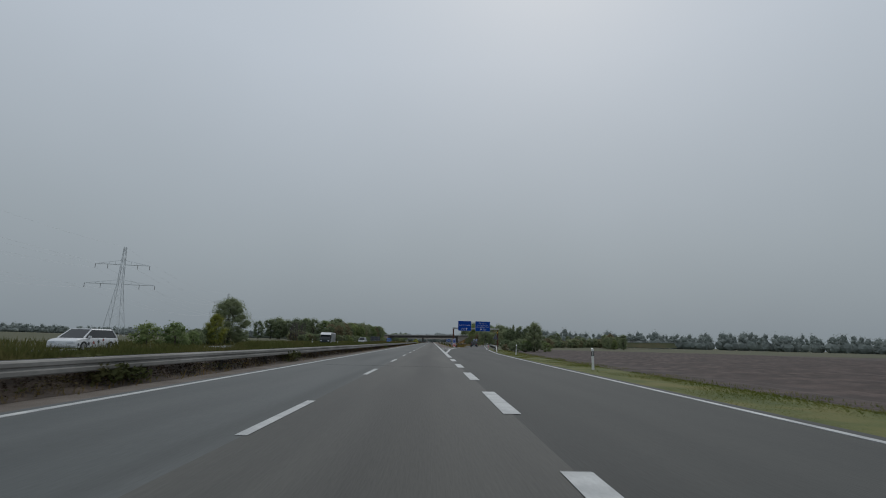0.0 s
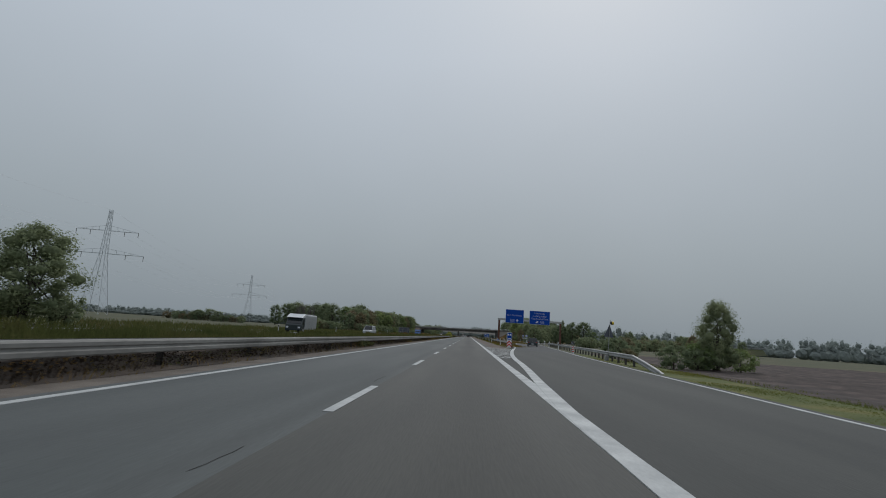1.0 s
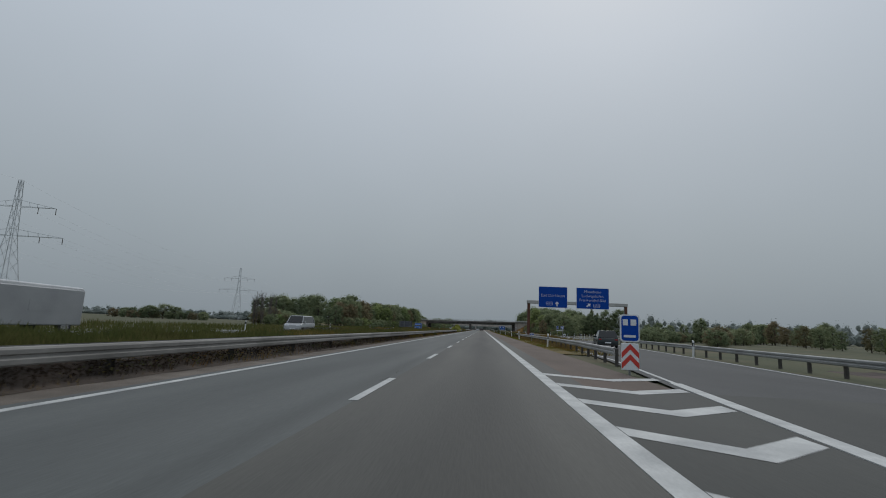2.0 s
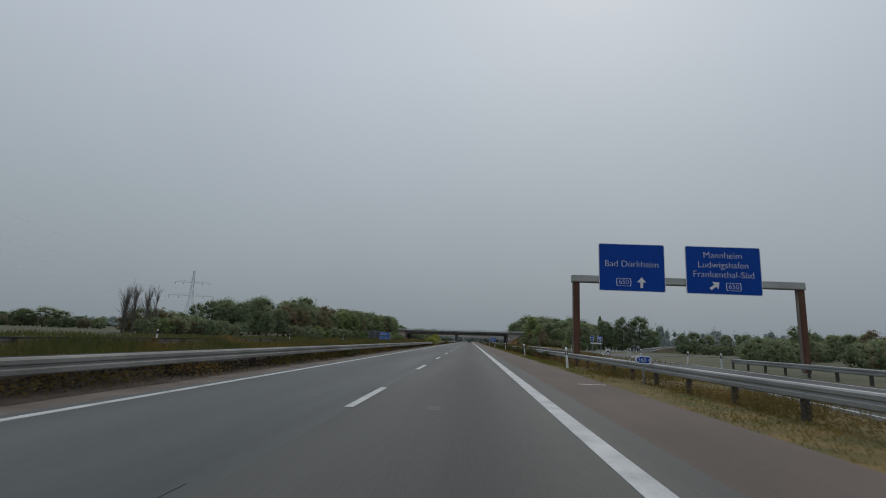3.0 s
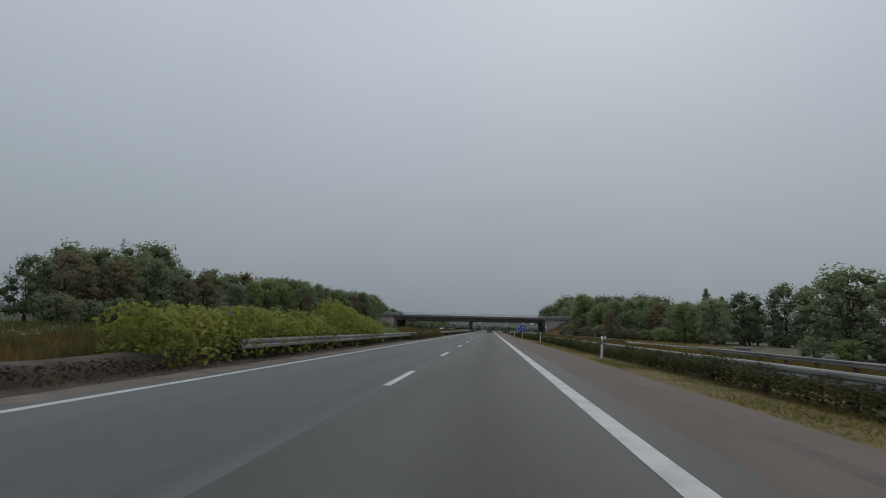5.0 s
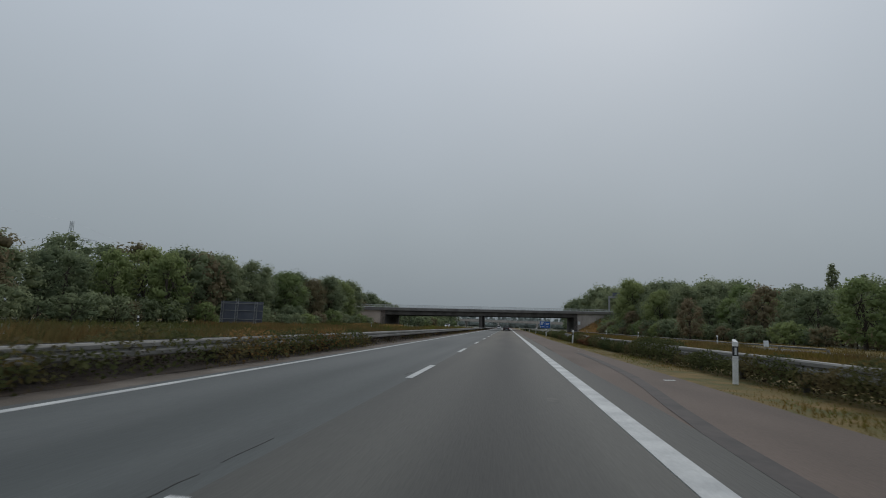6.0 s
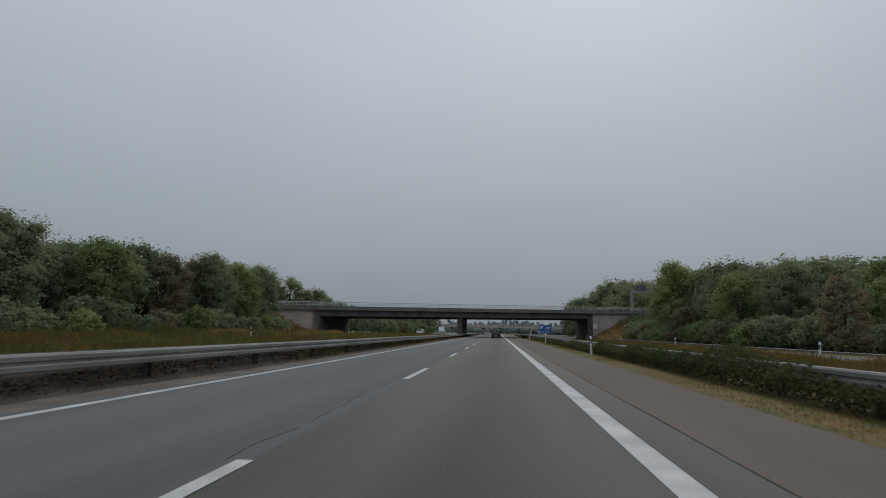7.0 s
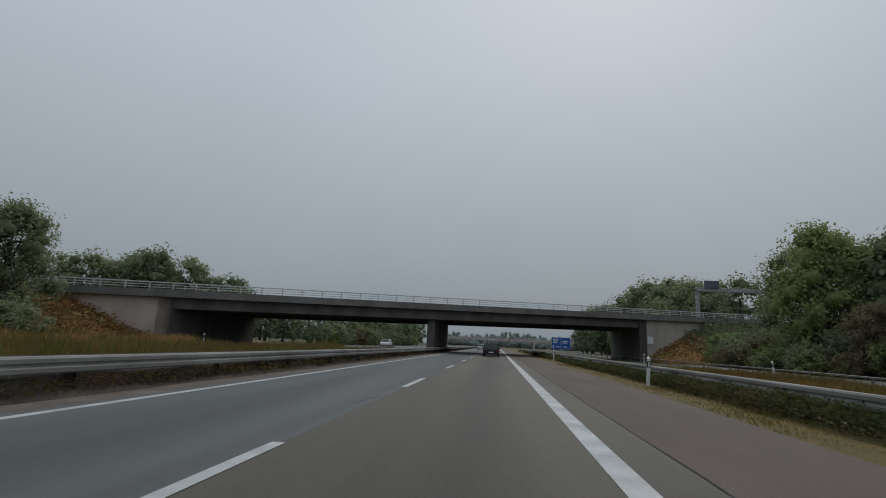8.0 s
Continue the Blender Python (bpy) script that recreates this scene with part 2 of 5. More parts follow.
CAR_BLACK = material("black_car_paint", (0.008, 0.009, 0.012), (0.012, 0.014, 0.018), 0.6, 0.35, spec=0.3)
CAR_WHITE = material("white_car_paint", (0.55, 0.56, 0.57), (0.66, 0.67, 0.68), 0.6, 0.25)
CAR_SILVER = material("silver_car_paint", (0.32, 0.33, 0.34), (0.40, 0.41, 0.42), 0.6, 0.3, 0.4)
CAR_DARK = material("dark_green_car_paint", (0.02, 0.028, 0.03), (0.03, 0.04, 0.042), 0.6, 0.25)
TRUCK_BLUE = material("blue_truck_paint", (0.03, 0.10, 0.30), (0.045, 0.13, 0.36), 0.6, 0.4)
FLOWERS = [material("dark_print", (0.03, 0.03, 0.035), (0.05, 0.05, 0.05), 2.0, 0.4), material("red_print", (0.22, 0.05, 0.05), (0.28, 0.08, 0.06), 2.0, 0.4)]
YELLOW = material("amber_lens", (0.60, 0.40, 0.02), (0.70, 0.48, 0.03), 2.0, 0.3)


# ---------- geometry helpers ----------
class Geo:
    """Collects points and faces of one mesh."""

    def __init__(self):
        self.v, self.f = [], []
        self.soft = []  # shading normals, one a point, where the mesh is foliage

    def spray(self, normal, *p):
        """A leaf spray that is shaded with the roundness of the foliage it belongs to."""
        self.quad(*p)
        self.soft += [tuple(normal)] * len(p)

    def quad(self, *p):
        k = len(self.v)
        self.v += [tuple(q) for q in p]
        self.f.append(tuple(range(k, k + len(p))))

    def box(self, x0, y0, z0, x1, y1, z1, m=None):
        k = len(self.v)
        pts = [Vector((x, y, z)) for z in (z0, z1) for x, y in ((x0, y0), (x1, y0), (x1, y1), (x0, y1))]
        self.v += [tuple(m @ p if m else p) for p in pts]
        self.f += [tuple(k + i for i in q) for q in ((3, 2, 1, 0), (4, 5, 6, 7), (0, 1, 5, 4), (1, 2, 6, 5), (2, 3, 7, 6), (3, 0, 4, 7))]

    def prism(self, outline, a, b, axis="y"):
        """An outline of (u, w) pushed from a to b along an axis."""
        k, n = len(self.v), len(outline)
        for d in (a, b):
            for u, w in outline:
                self.v.append({"x": (d, u, w), "y": (u, d, w), "z": (u, w, d)}[axis])
        self.f.append(tuple(range(k, k + n)))
        self.f.append(tuple(range(k + 2 * n - 1, k + n - 1, -1)))
        self.f += [(k + i, k + n + i, k + n + (i + 1) % n, k + (i + 1) % n) for i in range(n)]

    def tube(self, p, q, r, s=None, n=6):
        p, q = Vector(p), Vector(q)
        s = r if s is None else s
        turn = (q - p).to_track_quat("Z", "Y").to_matrix()
        k = len(self.v)
        for c, rad in ((p, r), (q, s)):
            self.v += [tuple(c + turn @ Vector((rad * math.cos(6.2832 * i / n), rad * math.sin(6.2832 * i / n), 0))) for i in range(n)]
        self.f += [(k + i, k + (i + 1) % n, k + n + (i + 1) % n, k + n + i) for i in range(n)]
        self.f += [tuple(range(k + n - 1, k - 1, -1)), tuple(range(k + n, k + 2 * n))]

    def sweep(self, outline, path):
        """An outline of (side, up) carried along a path of points; side points to the right of the way."""
        n, k = len(outline), len(self.v)
        path = [Vector(p) for p in path]
        for i, p in enumerate(path):
            way = path[min(i + 1, len(path) - 1)] - path[max(i - 1, 0)]
            way.z = 0
            way.normalize()
            side = Vector((way.y, -way.x, 0))
            self.v += [tuple(p + side * u + Vector((0, 0, w))) for u, w in outline]
        for j in range(len(path) - 1):
            a, b = k + j * n, k + (j + 1) * n
            self.f += [(a + i, a + (i + 1) % n, b + (i + 1) % n, b + i) for i in range(n)]
        self.f += [tuple(range(k + n - 1, k - 1, -1)), tuple(range(k + (len(path) - 1) * n, k + len(path) * n))]

    def strip(self, rows):
        """A surface between rows of points of equal count."""
        k, n = len(self.v), len(rows[0])
        for r in rows:
            self.v += [tuple(p) for p in r]
        self.f += [(k + j * n + i, k + j * n + i + 1, k + (j + 1) * n + i + 1, k + (j + 1) * n + i) for j in range(len(rows) - 1) for i in range(n - 1)]

    def mesh(self, name, mat, smooth=False):
        me = bpy.data.meshes.new(name)
        me.from_pydata(self.v, [], self.f)
        me.materials.append(mat)
        if smooth:
            me.polygons.foreach_set("use_smooth", [True] * len(me.polygons))
        me.update()
        if self.soft and len(self.soft) == len(self.v):
            me.polygons.foreach_set("use_smooth", [True] * len(me.polygons))
            me.normals_split_custom_set_from_vertices(self.soft)
        return me


def thing(name, label, category, group="", kind="", at=(0, 0, 0), turn=0):
    ob = tagged(new(name), label, category, group, kind)
    ob.matrix_basis = pose(*at, 0, 0, turn)
    return ob


def part(name, geo, mat, parent, label="", smooth=False, bevel=0.0):
    """Links a mesh as one part under a thing or a part."""
    ob = new(name, geo if isinstance(geo, bpy.types.Mesh) else geo.mesh(name, mat, smooth))
    ob.parent = parent
    if label:
        ob["label"] = label
    if bevel:
        b = ob.modifiers.new("bevel", "BEVEL")
        b.width, b.segments, b.limit_method = bevel, 2, "ANGLE"
    return ob


def setting(name, geo, mat, label, category, smooth=False):
    return tagged(new(name, geo.mesh(name, mat, smooth)), label, category, kind="structure")


def words(text, size, mat, parent, x, z, y, name="lettering"):
    """Raised lettering on an upright board that faces the way of travel backwards (towards -y)."""
    cu = bpy.data.curves.new("lettering", "FONT")
    cu.body, cu.size, cu.align_x, cu.align_y, cu.extrude, cu.offset = text, size, "CENTER", "CENTER", 0.004, -0.018 * size
    tmp = bpy.data.objects.new("lettering", cu)
    me = bpy.data.meshes.new_from_object(tmp)
    bpy.data.objects.remove(tmp)
    me.materials.clear()
    me.materials.append(mat)
    ob = new(name, me)
    ob.parent = parent
    ob.matrix_basis = pose(x, y, z, 90)
    return ob


def between(y, pts):
    """The value at y on a smooth line through (y, value) pairs."""
    return float(np.interp(y, [p[0] for p in pts], [p[1] for p in pts]))


def steps(a, b, d):
    n = max(1, round((b - a) / d))
    return [a + (b - a) * i / n for i in range(n + 1)]


# ---------- ground and roads ----------
LANE = 3.34          # lane width, the dashed line lies on x = 0
DASH, PERIOD = 3.2, 10.09
FAR = 900.0

EXIT_R = [(-60, 7.5), (0, 7.6), (25, 8.1), (45, 8.7), (60, 9.8), (75, 10.9), (95, 12.9), (120, 15.3), (150, 18.4), (168, 19.6), (176, 20.6)]
EXIT_L = [(42, 3.4), (52, 3.92), (58, 4.20), (62.5, 4.32), (66, 4.60), (70, 4.86), (73, 5.15), (78.6, 5.66), (85, 6.35), (95, 7.5), (110, 8.4), (123, 9.5), (129, 10.4), (150, 13.0), (176, 15.2)]
SHOULDER = [(84, 5.92), (250, 5.95), (280, 5.82), (300, 6.05), (322, 6.42), (900, 6.42)]   # outer edge of the hard shoulder
RAIL_R = [(150, 7.6), (243, 7.7), (280, 7.35), (310, 7.75), (325, 8.0), (345, 8.0), (420, 7.8)]   # guard rail beyond it
RAMP_A = [(16.6, 175, 0), (21, 197, 0), (30, 222, 0), (38, 239, 0.02), (45.7, 252, 0.1), (51, 259, 0.25), (57, 266, 1.1), (67, 273, 2.2), (82, 278, 2.8), (104, 280, 3.2), (140, 280, 3.6)]
RAMP_B = [(19.0, 174, 0), (23.5, 186, 0), (31, 197, 0), (43, 207, 0), (64, 216, 0), (110, 226, 0)]

g = Geo()
xs = [-2500, -400, -120, -60, -30, -10, 10, 30, 60, 120, 400, 2500]
ys = [-300, -60, 0, 60, 120, 200, 300, 400, 520, 800, 1500, 4000]
g.strip([[(x, y, -0.06) for x in xs] for y in ys])
setting("ground", g, GRASS_GROUND, "flat meadow and verge ground with patchy dry grass", "ground")

g = Geo()
g.strip([[(x, y, 0.0) for x in (-3.62, 0.02)] for y in steps(-60, FAR, 20)])
road_left = setting("road", g, ASPHALT, "grey asphalt overtaking lane of the motorway", "road")
g = Geo()
g.strip([[(0.02, y, 0.0), (LANE if y < 84 else 4.02, y, 0.0)] for y in steps(-60, 82, 20) + [83.9, 84.0] + steps(100, FAR, 20)])
road_right = setting("road", g, ASPHALT_LANE, "worn warm grey asphalt lane of the motorway", "road")
g = Geo()
g.strip([[(4.02, y, -0.004), (between(y, SHOULDER), y, -0.004)] for y in steps(84, 344, 5) + steps(360, FAR, 20)])
shoulder = setting("hard_shoulder", g, ASPHALT_RED, "reddish brown asphalt hard shoulder", "road")
g = Geo()
g.strip([[(LANE - 0.02, y, -0.002), (between(y, EXIT_R) + 0.35, y, -0.002)] for y in steps(-60, 84, 4)])
exit_lane = setting("exit_lane", g, ASPHALT_EXIT, "grey asphalt exit lane widening into a slip road", "road")
g = Geo()
g.strip([[(between(y, EXIT_L) - 0.3, y, -0.006), (between(y, EXIT_R) + 0.35, y, -0.006)] for y in steps(84, 176, 4)])
setting("slip_road", g, ASPHALT_DARK, "dark newer asphalt slip road leaving the motorway", "road")
for pts, w, z in ((RAMP_A, 2.3, -0.010), (RAMP_B, 2.1, -0.016)):
    g = Geo()
    g.sweep([(-w, -0.06), (w, -0.06), (w, z), (-w, z)], pts)
    ramp_road = setting("ramp_road", g, ASPHALT_DARK, "dark asphalt ramp curving away between trees", "road")
    for e in (-w + 0.2, w - 0.2):
        g = Geo()
        g.sweep([(e - 0.08, z + 0.004), (e + 0.08, z + 0.004), (e + 0.08, z + 0.007), (e - 0.08, z + 0.007)], pts)
        part("edge_line", g, PAINT, ramp_road)
g = Geo()
g.sweep([(-6.5, -2.8), (6.5, -2.8), (2.8, -0.03), (-2.8, -0.03)], [(x, y, z) for x, y, z in RAMP_A if y > 240])
setting("ramp_bank", g, GRASS_GROUND, "grassy earth bank carrying the rising ramp", "embankment")
g = Geo()
g.strip([[(x, y, -0.01) for x in (-21.5, -17.3, -13.3)] for y in steps(-60, FAR, 30)])
opposite = setting("road", g, ASPHALT, "grey asphalt opposite carriageway of the motorway", "road")
g = Geo()
g.strip([[(20.0 + 0.01 * (y - 255), y, -0.01), (25.0 + 0.01 * (y - 255), y, -0.01)] for y in steps(250, FAR, 30)])
collector = setting("road", g, ASPHALT, "grey asphalt parallel road beyond the overgrown barrier", "road")

# strips of dirt and grass along the edges
g = Geo()
g.strip([[(x, y, -0.015) for x in (-4.62, -3.61)] for y in steps(-60, FAR, 20)])
setting("dirt_strip", g, DIRT, "strip of pale gravelly dirt beside the carriageway", "ground")
# ridge closes the dark gap below the rail; its colour includes that shade
g = Geo()
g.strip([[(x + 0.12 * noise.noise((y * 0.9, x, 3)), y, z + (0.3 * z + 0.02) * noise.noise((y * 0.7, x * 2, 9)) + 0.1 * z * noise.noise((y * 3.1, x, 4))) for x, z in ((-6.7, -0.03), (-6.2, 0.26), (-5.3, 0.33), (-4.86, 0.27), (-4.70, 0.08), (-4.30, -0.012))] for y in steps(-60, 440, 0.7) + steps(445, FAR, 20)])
setting("rail_earth", g, EARTH, "overgrown earth ridge, darkened for rail shade, under the median guard rail", "ground", True)
g = Geo()
g.strip([[(between(y, EXIT_R) + 0.34, y, -0.012), (between(y, EXIT_R) + 2.6, y, -0.012)] for y in steps(-60, 84, 4)])
setting("verge", g, VERGE, "narrow green grass verge beside the exit lane", "grass")
g = Geo()
g.strip([[(between(y, SHOULDER) - 0.03, y, -0.014), (10.5, y, -0.014)] for y in steps(100, 344, 5) + steps(360, FAR, 20)])
setting("verge", g, DRY_VERGE, "dry yellow-brown grass verge beside the hard shoulder", "grass")
g = Geo()
g.strip([[(25.0 + 0.01 * (y - 255), y, -0.03), (38.0, y, -0.03)] for y in steps(256, 346, 15)])
setting("verge", g, DRY_VERGE, "dry brown grass between the parallel road and the wood", "grass")
# ploughed field with furrows
g = Geo()
rows = []
for i, x in enumerate(steps(10.6, 60, 0.45) + steps(61.5, 420, 4)):
    k = min(1, max(0, (x - 11) / 3))
    rows.append([(x + max(0, between(y, EXIT_R) - 7.6) * 1.0 + 0.25 * noise.noise((y * 0.5, 3, x * 0.1)) * (1 - k), y, (-0.09 if i == 0 else -0.045) + k * ((0.07 * (i % 2) if x < 60 else 0.03) + 0.05 * noise.noise((x, y * 0.8, 0)))) for y in steps(-40, 62, 1.7) + steps(66, 96, 6)])
g.strip(rows)
setting("field", g, SOIL, "ploughed brown field with shallow furrows", "field")

# painted lines
def line(parent, pts, width, name="edge_line", z=0.004):
    g = Geo()
    g.sweep([(-width / 2, -0.012), (width / 2, -0.012), (width / 2, z + 0.003), (-width / 2, z + 0.003)], [(x, y, 0) for x, y in pts])
    return part(name, g, PAINT, parent)


def dash_row(parent, x, y0, y1, period, length, width, name="lane_dash"):
    g = Geo()
    g.prism([(-width / 2, 0.004), (width / 2, 0.004), (width / 2, 0.008), (-width / 2, 0.008)], 0, length)
    me = g.mesh(name, PAINT)
    y = y0
    while y < y1:
        d = part(name, me, PAINT, parent)
        d.location = (x, y, 0)
        y += period


line(road_left, [(-LANE, -60), (-LANE, FAR)], 0.14)
dash_row(road_left, 0.0, -10 * PERIOD, 620, PERIOD, DASH, 0.14)
line(road_right, [(LANE, 38.7), (LANE - 0.02, 48), (LANE - 0.03, FAR)], 0.27)
dash_row(road_right, LANE, -11.5, 33, 6.82, 3.4, 0.28, "exit_dash")
line(road_right, [(LANE, 29.2), (LANE, 38.7)], 0.28, "edge_line")
line(exit_lane, [(between(y, EXIT_R), y) for y in steps(-60, 84, 4)], 0.14)
line(exit_lane, [(LANE - 0.02, 33), (LANE - 0.01, 38), (LANE + 0.03, 42), (3.62, 47)] + [(between(y, EXIT_L), y) for y in steps(52, 86, 4)], 0.27, "gore_line", 0.0065)
line(exit_lane, [(between(y, EXIT_L), y) for y in steps(86, 176, 5)], 0.12)
line(exit_lane, [(between(y, EXIT_R), y) for y in steps(84, 176, 5)], 0.12)
for y in steps(61.44, 85.74, 2.43):
    a, b = LANE + 0.13, between(y, EXIT_L) - 0.1
    m = a + (b - a) * 0.52
    g = Geo()
    for u, v, yu, yv in ((a, m, y + 0.85, y), (m, b, y, y + 0.85)):
        g.quad((u, yu, 0.003), (v, yv, 0.003), (v, yv + 0.55, 0.003), (u, yu + 0.55, 0.003))
    part("chevron_bar", g, PAINT, exit_lane)
line(opposite, [(-13.7, -60), (-13.7, FAR)], 0.14)
line(opposite, [(-20.4, -60), (-20.4, FAR)], 0.2)
dash_row(opposite, -17.1, 0, 420, PERIOD, DASH, 0.14)

# tar seam between lane and shoulder, and crack repairs
g = Geo()
g.sweep([(-0.012, 0.001), (0.012, 0.001), (0.012, 0.003), (-0.012, 0.003)], [(4.03 + 0.05 * noise.noise((y * 0.4, 0, 3)), y, 0) for y in steps(256, 420, 1.2)])
part("tar_seam", g, TAR, road_right, "dark tar seam")
seam = random.Random(3)
y = 36.0
while y < 320:
    n = seam.choice((0.5, 0.8, 1.4))
    g = Geo()
    w = seam.uniform(0.003, 0.006)
    g.sweep([(-w, 0.001), (w, 0.001), (w, 0.003), (-w, 0.003)], [(-0.16 + 0.10 * noise.noise((k * 0.9, 7, 0)) + 0.05 * noise.noise((k * 3, 2, 0)), k, 0) for k in steps(y, y + n, 0.2)])
    part("tar_seam", g, TAR, road_left, "dark ragged tar seam")
    y += n + seam.choice((0.3, 1.0, 3.0, 6.0, 14.0))


# ---------- guard rails ----------
RAIL = [(0.0, 0.0), (0.05, 0.008), (0.068, 0.03), (0.072, 0.095), (0.046, 0.12), (0.046, 0.15), (0.074, 0.172), (0.076, 0.232), (0.055, 0.262), (-0.03, 0.27),
        (-0.03, 0.262), (0.047, 0.252), (0.064, 0.228), (0.062, 0.178), (0.034, 0.155), (0.034, 0.115), (0.06, 0.09), (0.056, 0.036), (0.042, 0.018), (-0.012, 0.008)]


def guard_rail(pts, top, face, label, spacing=2.3, slim=1.0, mat=STEEL_OLD, group="guard rails", posts=True, double=False, post_mat=None):
    """A corrugated steel beam on posts along pts; face 1 turns the waves to the right of the way, -1 to the left."""
    t = thing("guard_rail", label, "guard rail", group)
    dense = []
    pts = [(*p, 0)[:3] for p in pts]
    for a, b in zip(pts, pts[1:]):
        n = max(1, round(math.hypot(b[0] - a[0], b[1] - a[1]) / 6))
        dense += [tuple(u + (v - u) * i / n for u, v in zip(a, b)) for i in range(n)]
    dense.append(pts[-1])
    for f in ((face, -face) if double else (face,)):
        g = Geo()
        o = 0.12 if double else 0
        prof = [(f * (u + o), w * slim) for u, w in RAIL]
        g.sweep(prof if f > 0 else prof[::-1], [(x, y, z + top - 0.27 * slim + 0.012 * noise.noise((x, y * 0.15, 2))) for x, y, z in dense])
        part("rail_beam", g, mat, t)
    if posts:
        g = Geo()
        g.prism([(-0.055, -0.05), (0.055, -0.05), (0.055, -0.042), (-0.047, -0.042), (-0.047, 0.042), (0.055, 0.042), (0.055, 0.05), (-0.055, 0.05)], -0.1, top - 0.05, "z")
        me = g.mesh("post", post_mat or POST_STEEL)
        run, left = 0.0, 0.0
        for (xa, ya, za), (xb, yb, zb) in zip(dense, dense[1:]):
            d = math.hypot(xb - xa, yb - ya)
            while left <= run + d:
                k = (left - run) / d
                p = part("post", me, post_mat or POST_STEEL, t)
                p.location = (xa + (xb - xa) * k - (0 if double else face * 0.06), ya + (yb - ya) * k, za + (zb - za) * k)
                left += spacing
            run += d
    return t


guard_rail([(-4.62, y) for y in (-40, 60, 130, 198)], 0.60, 1, "weathered double steel guard rail along the median, grass behind", 4.2, double=True)
guard_rail([(-4.62, y) for y in (205, 300, 420, 600)], 0.60, 1, "weathered double steel guard rail along the median, grass behind", 4.2, double=True)
guard_rail([(-12.4, y) for y in (112, 130, 152)], 0.62, -1, "grey steel guard rail across the grassy median")
guard_rail([(6.75, 92.5), (7.0, 97), (7.4, 103), (7.6, 111), (7.6, 130), (7.6, 160)], 0.62, -1, "grey steel guard rail on posts above dry grass", mat=STEEL)
guard_rail([(between(y, RAIL_R), y) for y in steps(160, 420, 10)], 0.62, -1, "rail half buried in hedge beside the hard shoulder", mat=STEEL_OLD, spacing=2.6)
guard_rail([(between(y, EXIT_R) + between(y, [(62, 0.85), (70, 1.15), (80, 1.6), (149, 1.6)]), y) for y in steps(62, 149, 8)], 0.62, -1, "long steel guard rail beside the slip road", mat=STEEL)
guard_rail([(11.7, 160), (12.1, 172), (12.6, 188), (13.4, 206), (15.0, 226)], 0.50, -1, "steel guard rail between the slip road and the motorway", mat=STEEL_OLD, slim=0.75)
guard_rail([(19.0 + 0.01 * (y - 255), y) for y in steps(262, 430, 12)], 0.48, -1, "slim steel guard rail beside the parallel road", mat=STEEL_OLD, spacing=5.0, post_mat=STEEL_OLD, slim=0.38)
guard_rail([(x + 1.6, y - 2.4, z) for x, y, z in RAMP_A if y > 250], 0.66, -1, "pale steel guard rail round the outer curve of the ramp", mat=STEEL, post_mat=STEEL, double=True)

# sloping end piece of the slip road's rail
t = thing("rail_terminal", "steel rail end sloping down into the grass", "guard rail")
g = Geo()
g.sweep([(-u, w) for u, w in RAIL][::-1], [(between(y, EXIT_R) + 0.85 - 0.05 * (62 - y), y, -0.24 + 0.59 * ((y - 55.6) / 6.4) ** 0.85) for y in steps(55.6, 62, 0.8)])
part("rail_beam", g, STEEL, t)
# white bars and a curved tyre mark on the shoulder
for x0, x1, y in ((4.99, 5.8, 128.0), (5.38, 5.65, 159.7), (5.4, 5.68, 244.3), (5.45, 5.55, 258.5), (5.5, 5.8, 330.8)):
    g = Geo()
    g.quad((x0, y - 0.1, 0.002), (x1, y + 0.02, 0.002), (x1, y + 0.15, 0.002), (x0, y + 0.08, 0.002))
    part("white_mark", g, PAINT, shoulder, "short white paint mark")
g = Geo()
g.sweep([(-0.13, 0.001), (0.13, 0.001), (0.13, 0.0025), (-0.13, 0.0025)], [(5.1, 256, 0), (5.1, 251, 0), (4.99, 247.5, 0), (4.84, 244.8, 0), (4.6, 242.4, 0), (4.33, 240.2, 0), (4.13, 238.2, 0), (4.0, 236, 0), (3.95, 233, 0)])
part("tyre_mark", g, TAR_SOFT, shoulder, "dark curved tyre mark")
g = Geo()
g.sweep([(-0.18, -0.006), (0.18, -0.006), (0.12, -0.0025), (-0.12, -0.0025)], [(4.4, 160, 0), (4.55, 170, 0), (4.8, 180, 0), (5.0, 192, 0), (5.05, 208, 0)])
part("tyre_mark", g, TRACK, shoulder, "faint dark wheel track")

# transverse crack, patched hollow and worn spots in the surface
g = Geo()
g.sweep([(-0.02, 0.001), (0.02, 0.001), (0.02, 0.0028), (-0.02, 0.0028)], [(x, 15.8 + 0.03 * x + 0.06 * noise.noise((x * 2, 1, 8)), 0) for x in steps(-2.6, 3.0, 0.3)])
part("crack", g, TAR, road_left, "dark sealed crack across the lanes")
for x, y, w, l in ((0.7, 14.7, 0.16, 0.22), (1.3, 121.5, 0.12, 0.3), (-1.0, 122.5, 0.1, 0.35), (2.6, 240.2, 0.1, 0.25), (1.9, 163.4, 0.2, 0.5)):
    g = Geo()
    g.v += [(x + w * math.cos(k * 0.785) * (1 + 0.2 * math.sin(k * 3)), y + l * math.sin(k * 0.785), 0.002) for k in range(8)]
    g.f.append(tuple(range(8)))
    part("worn_spot", g, WORN, road_right, "pale worn spot")


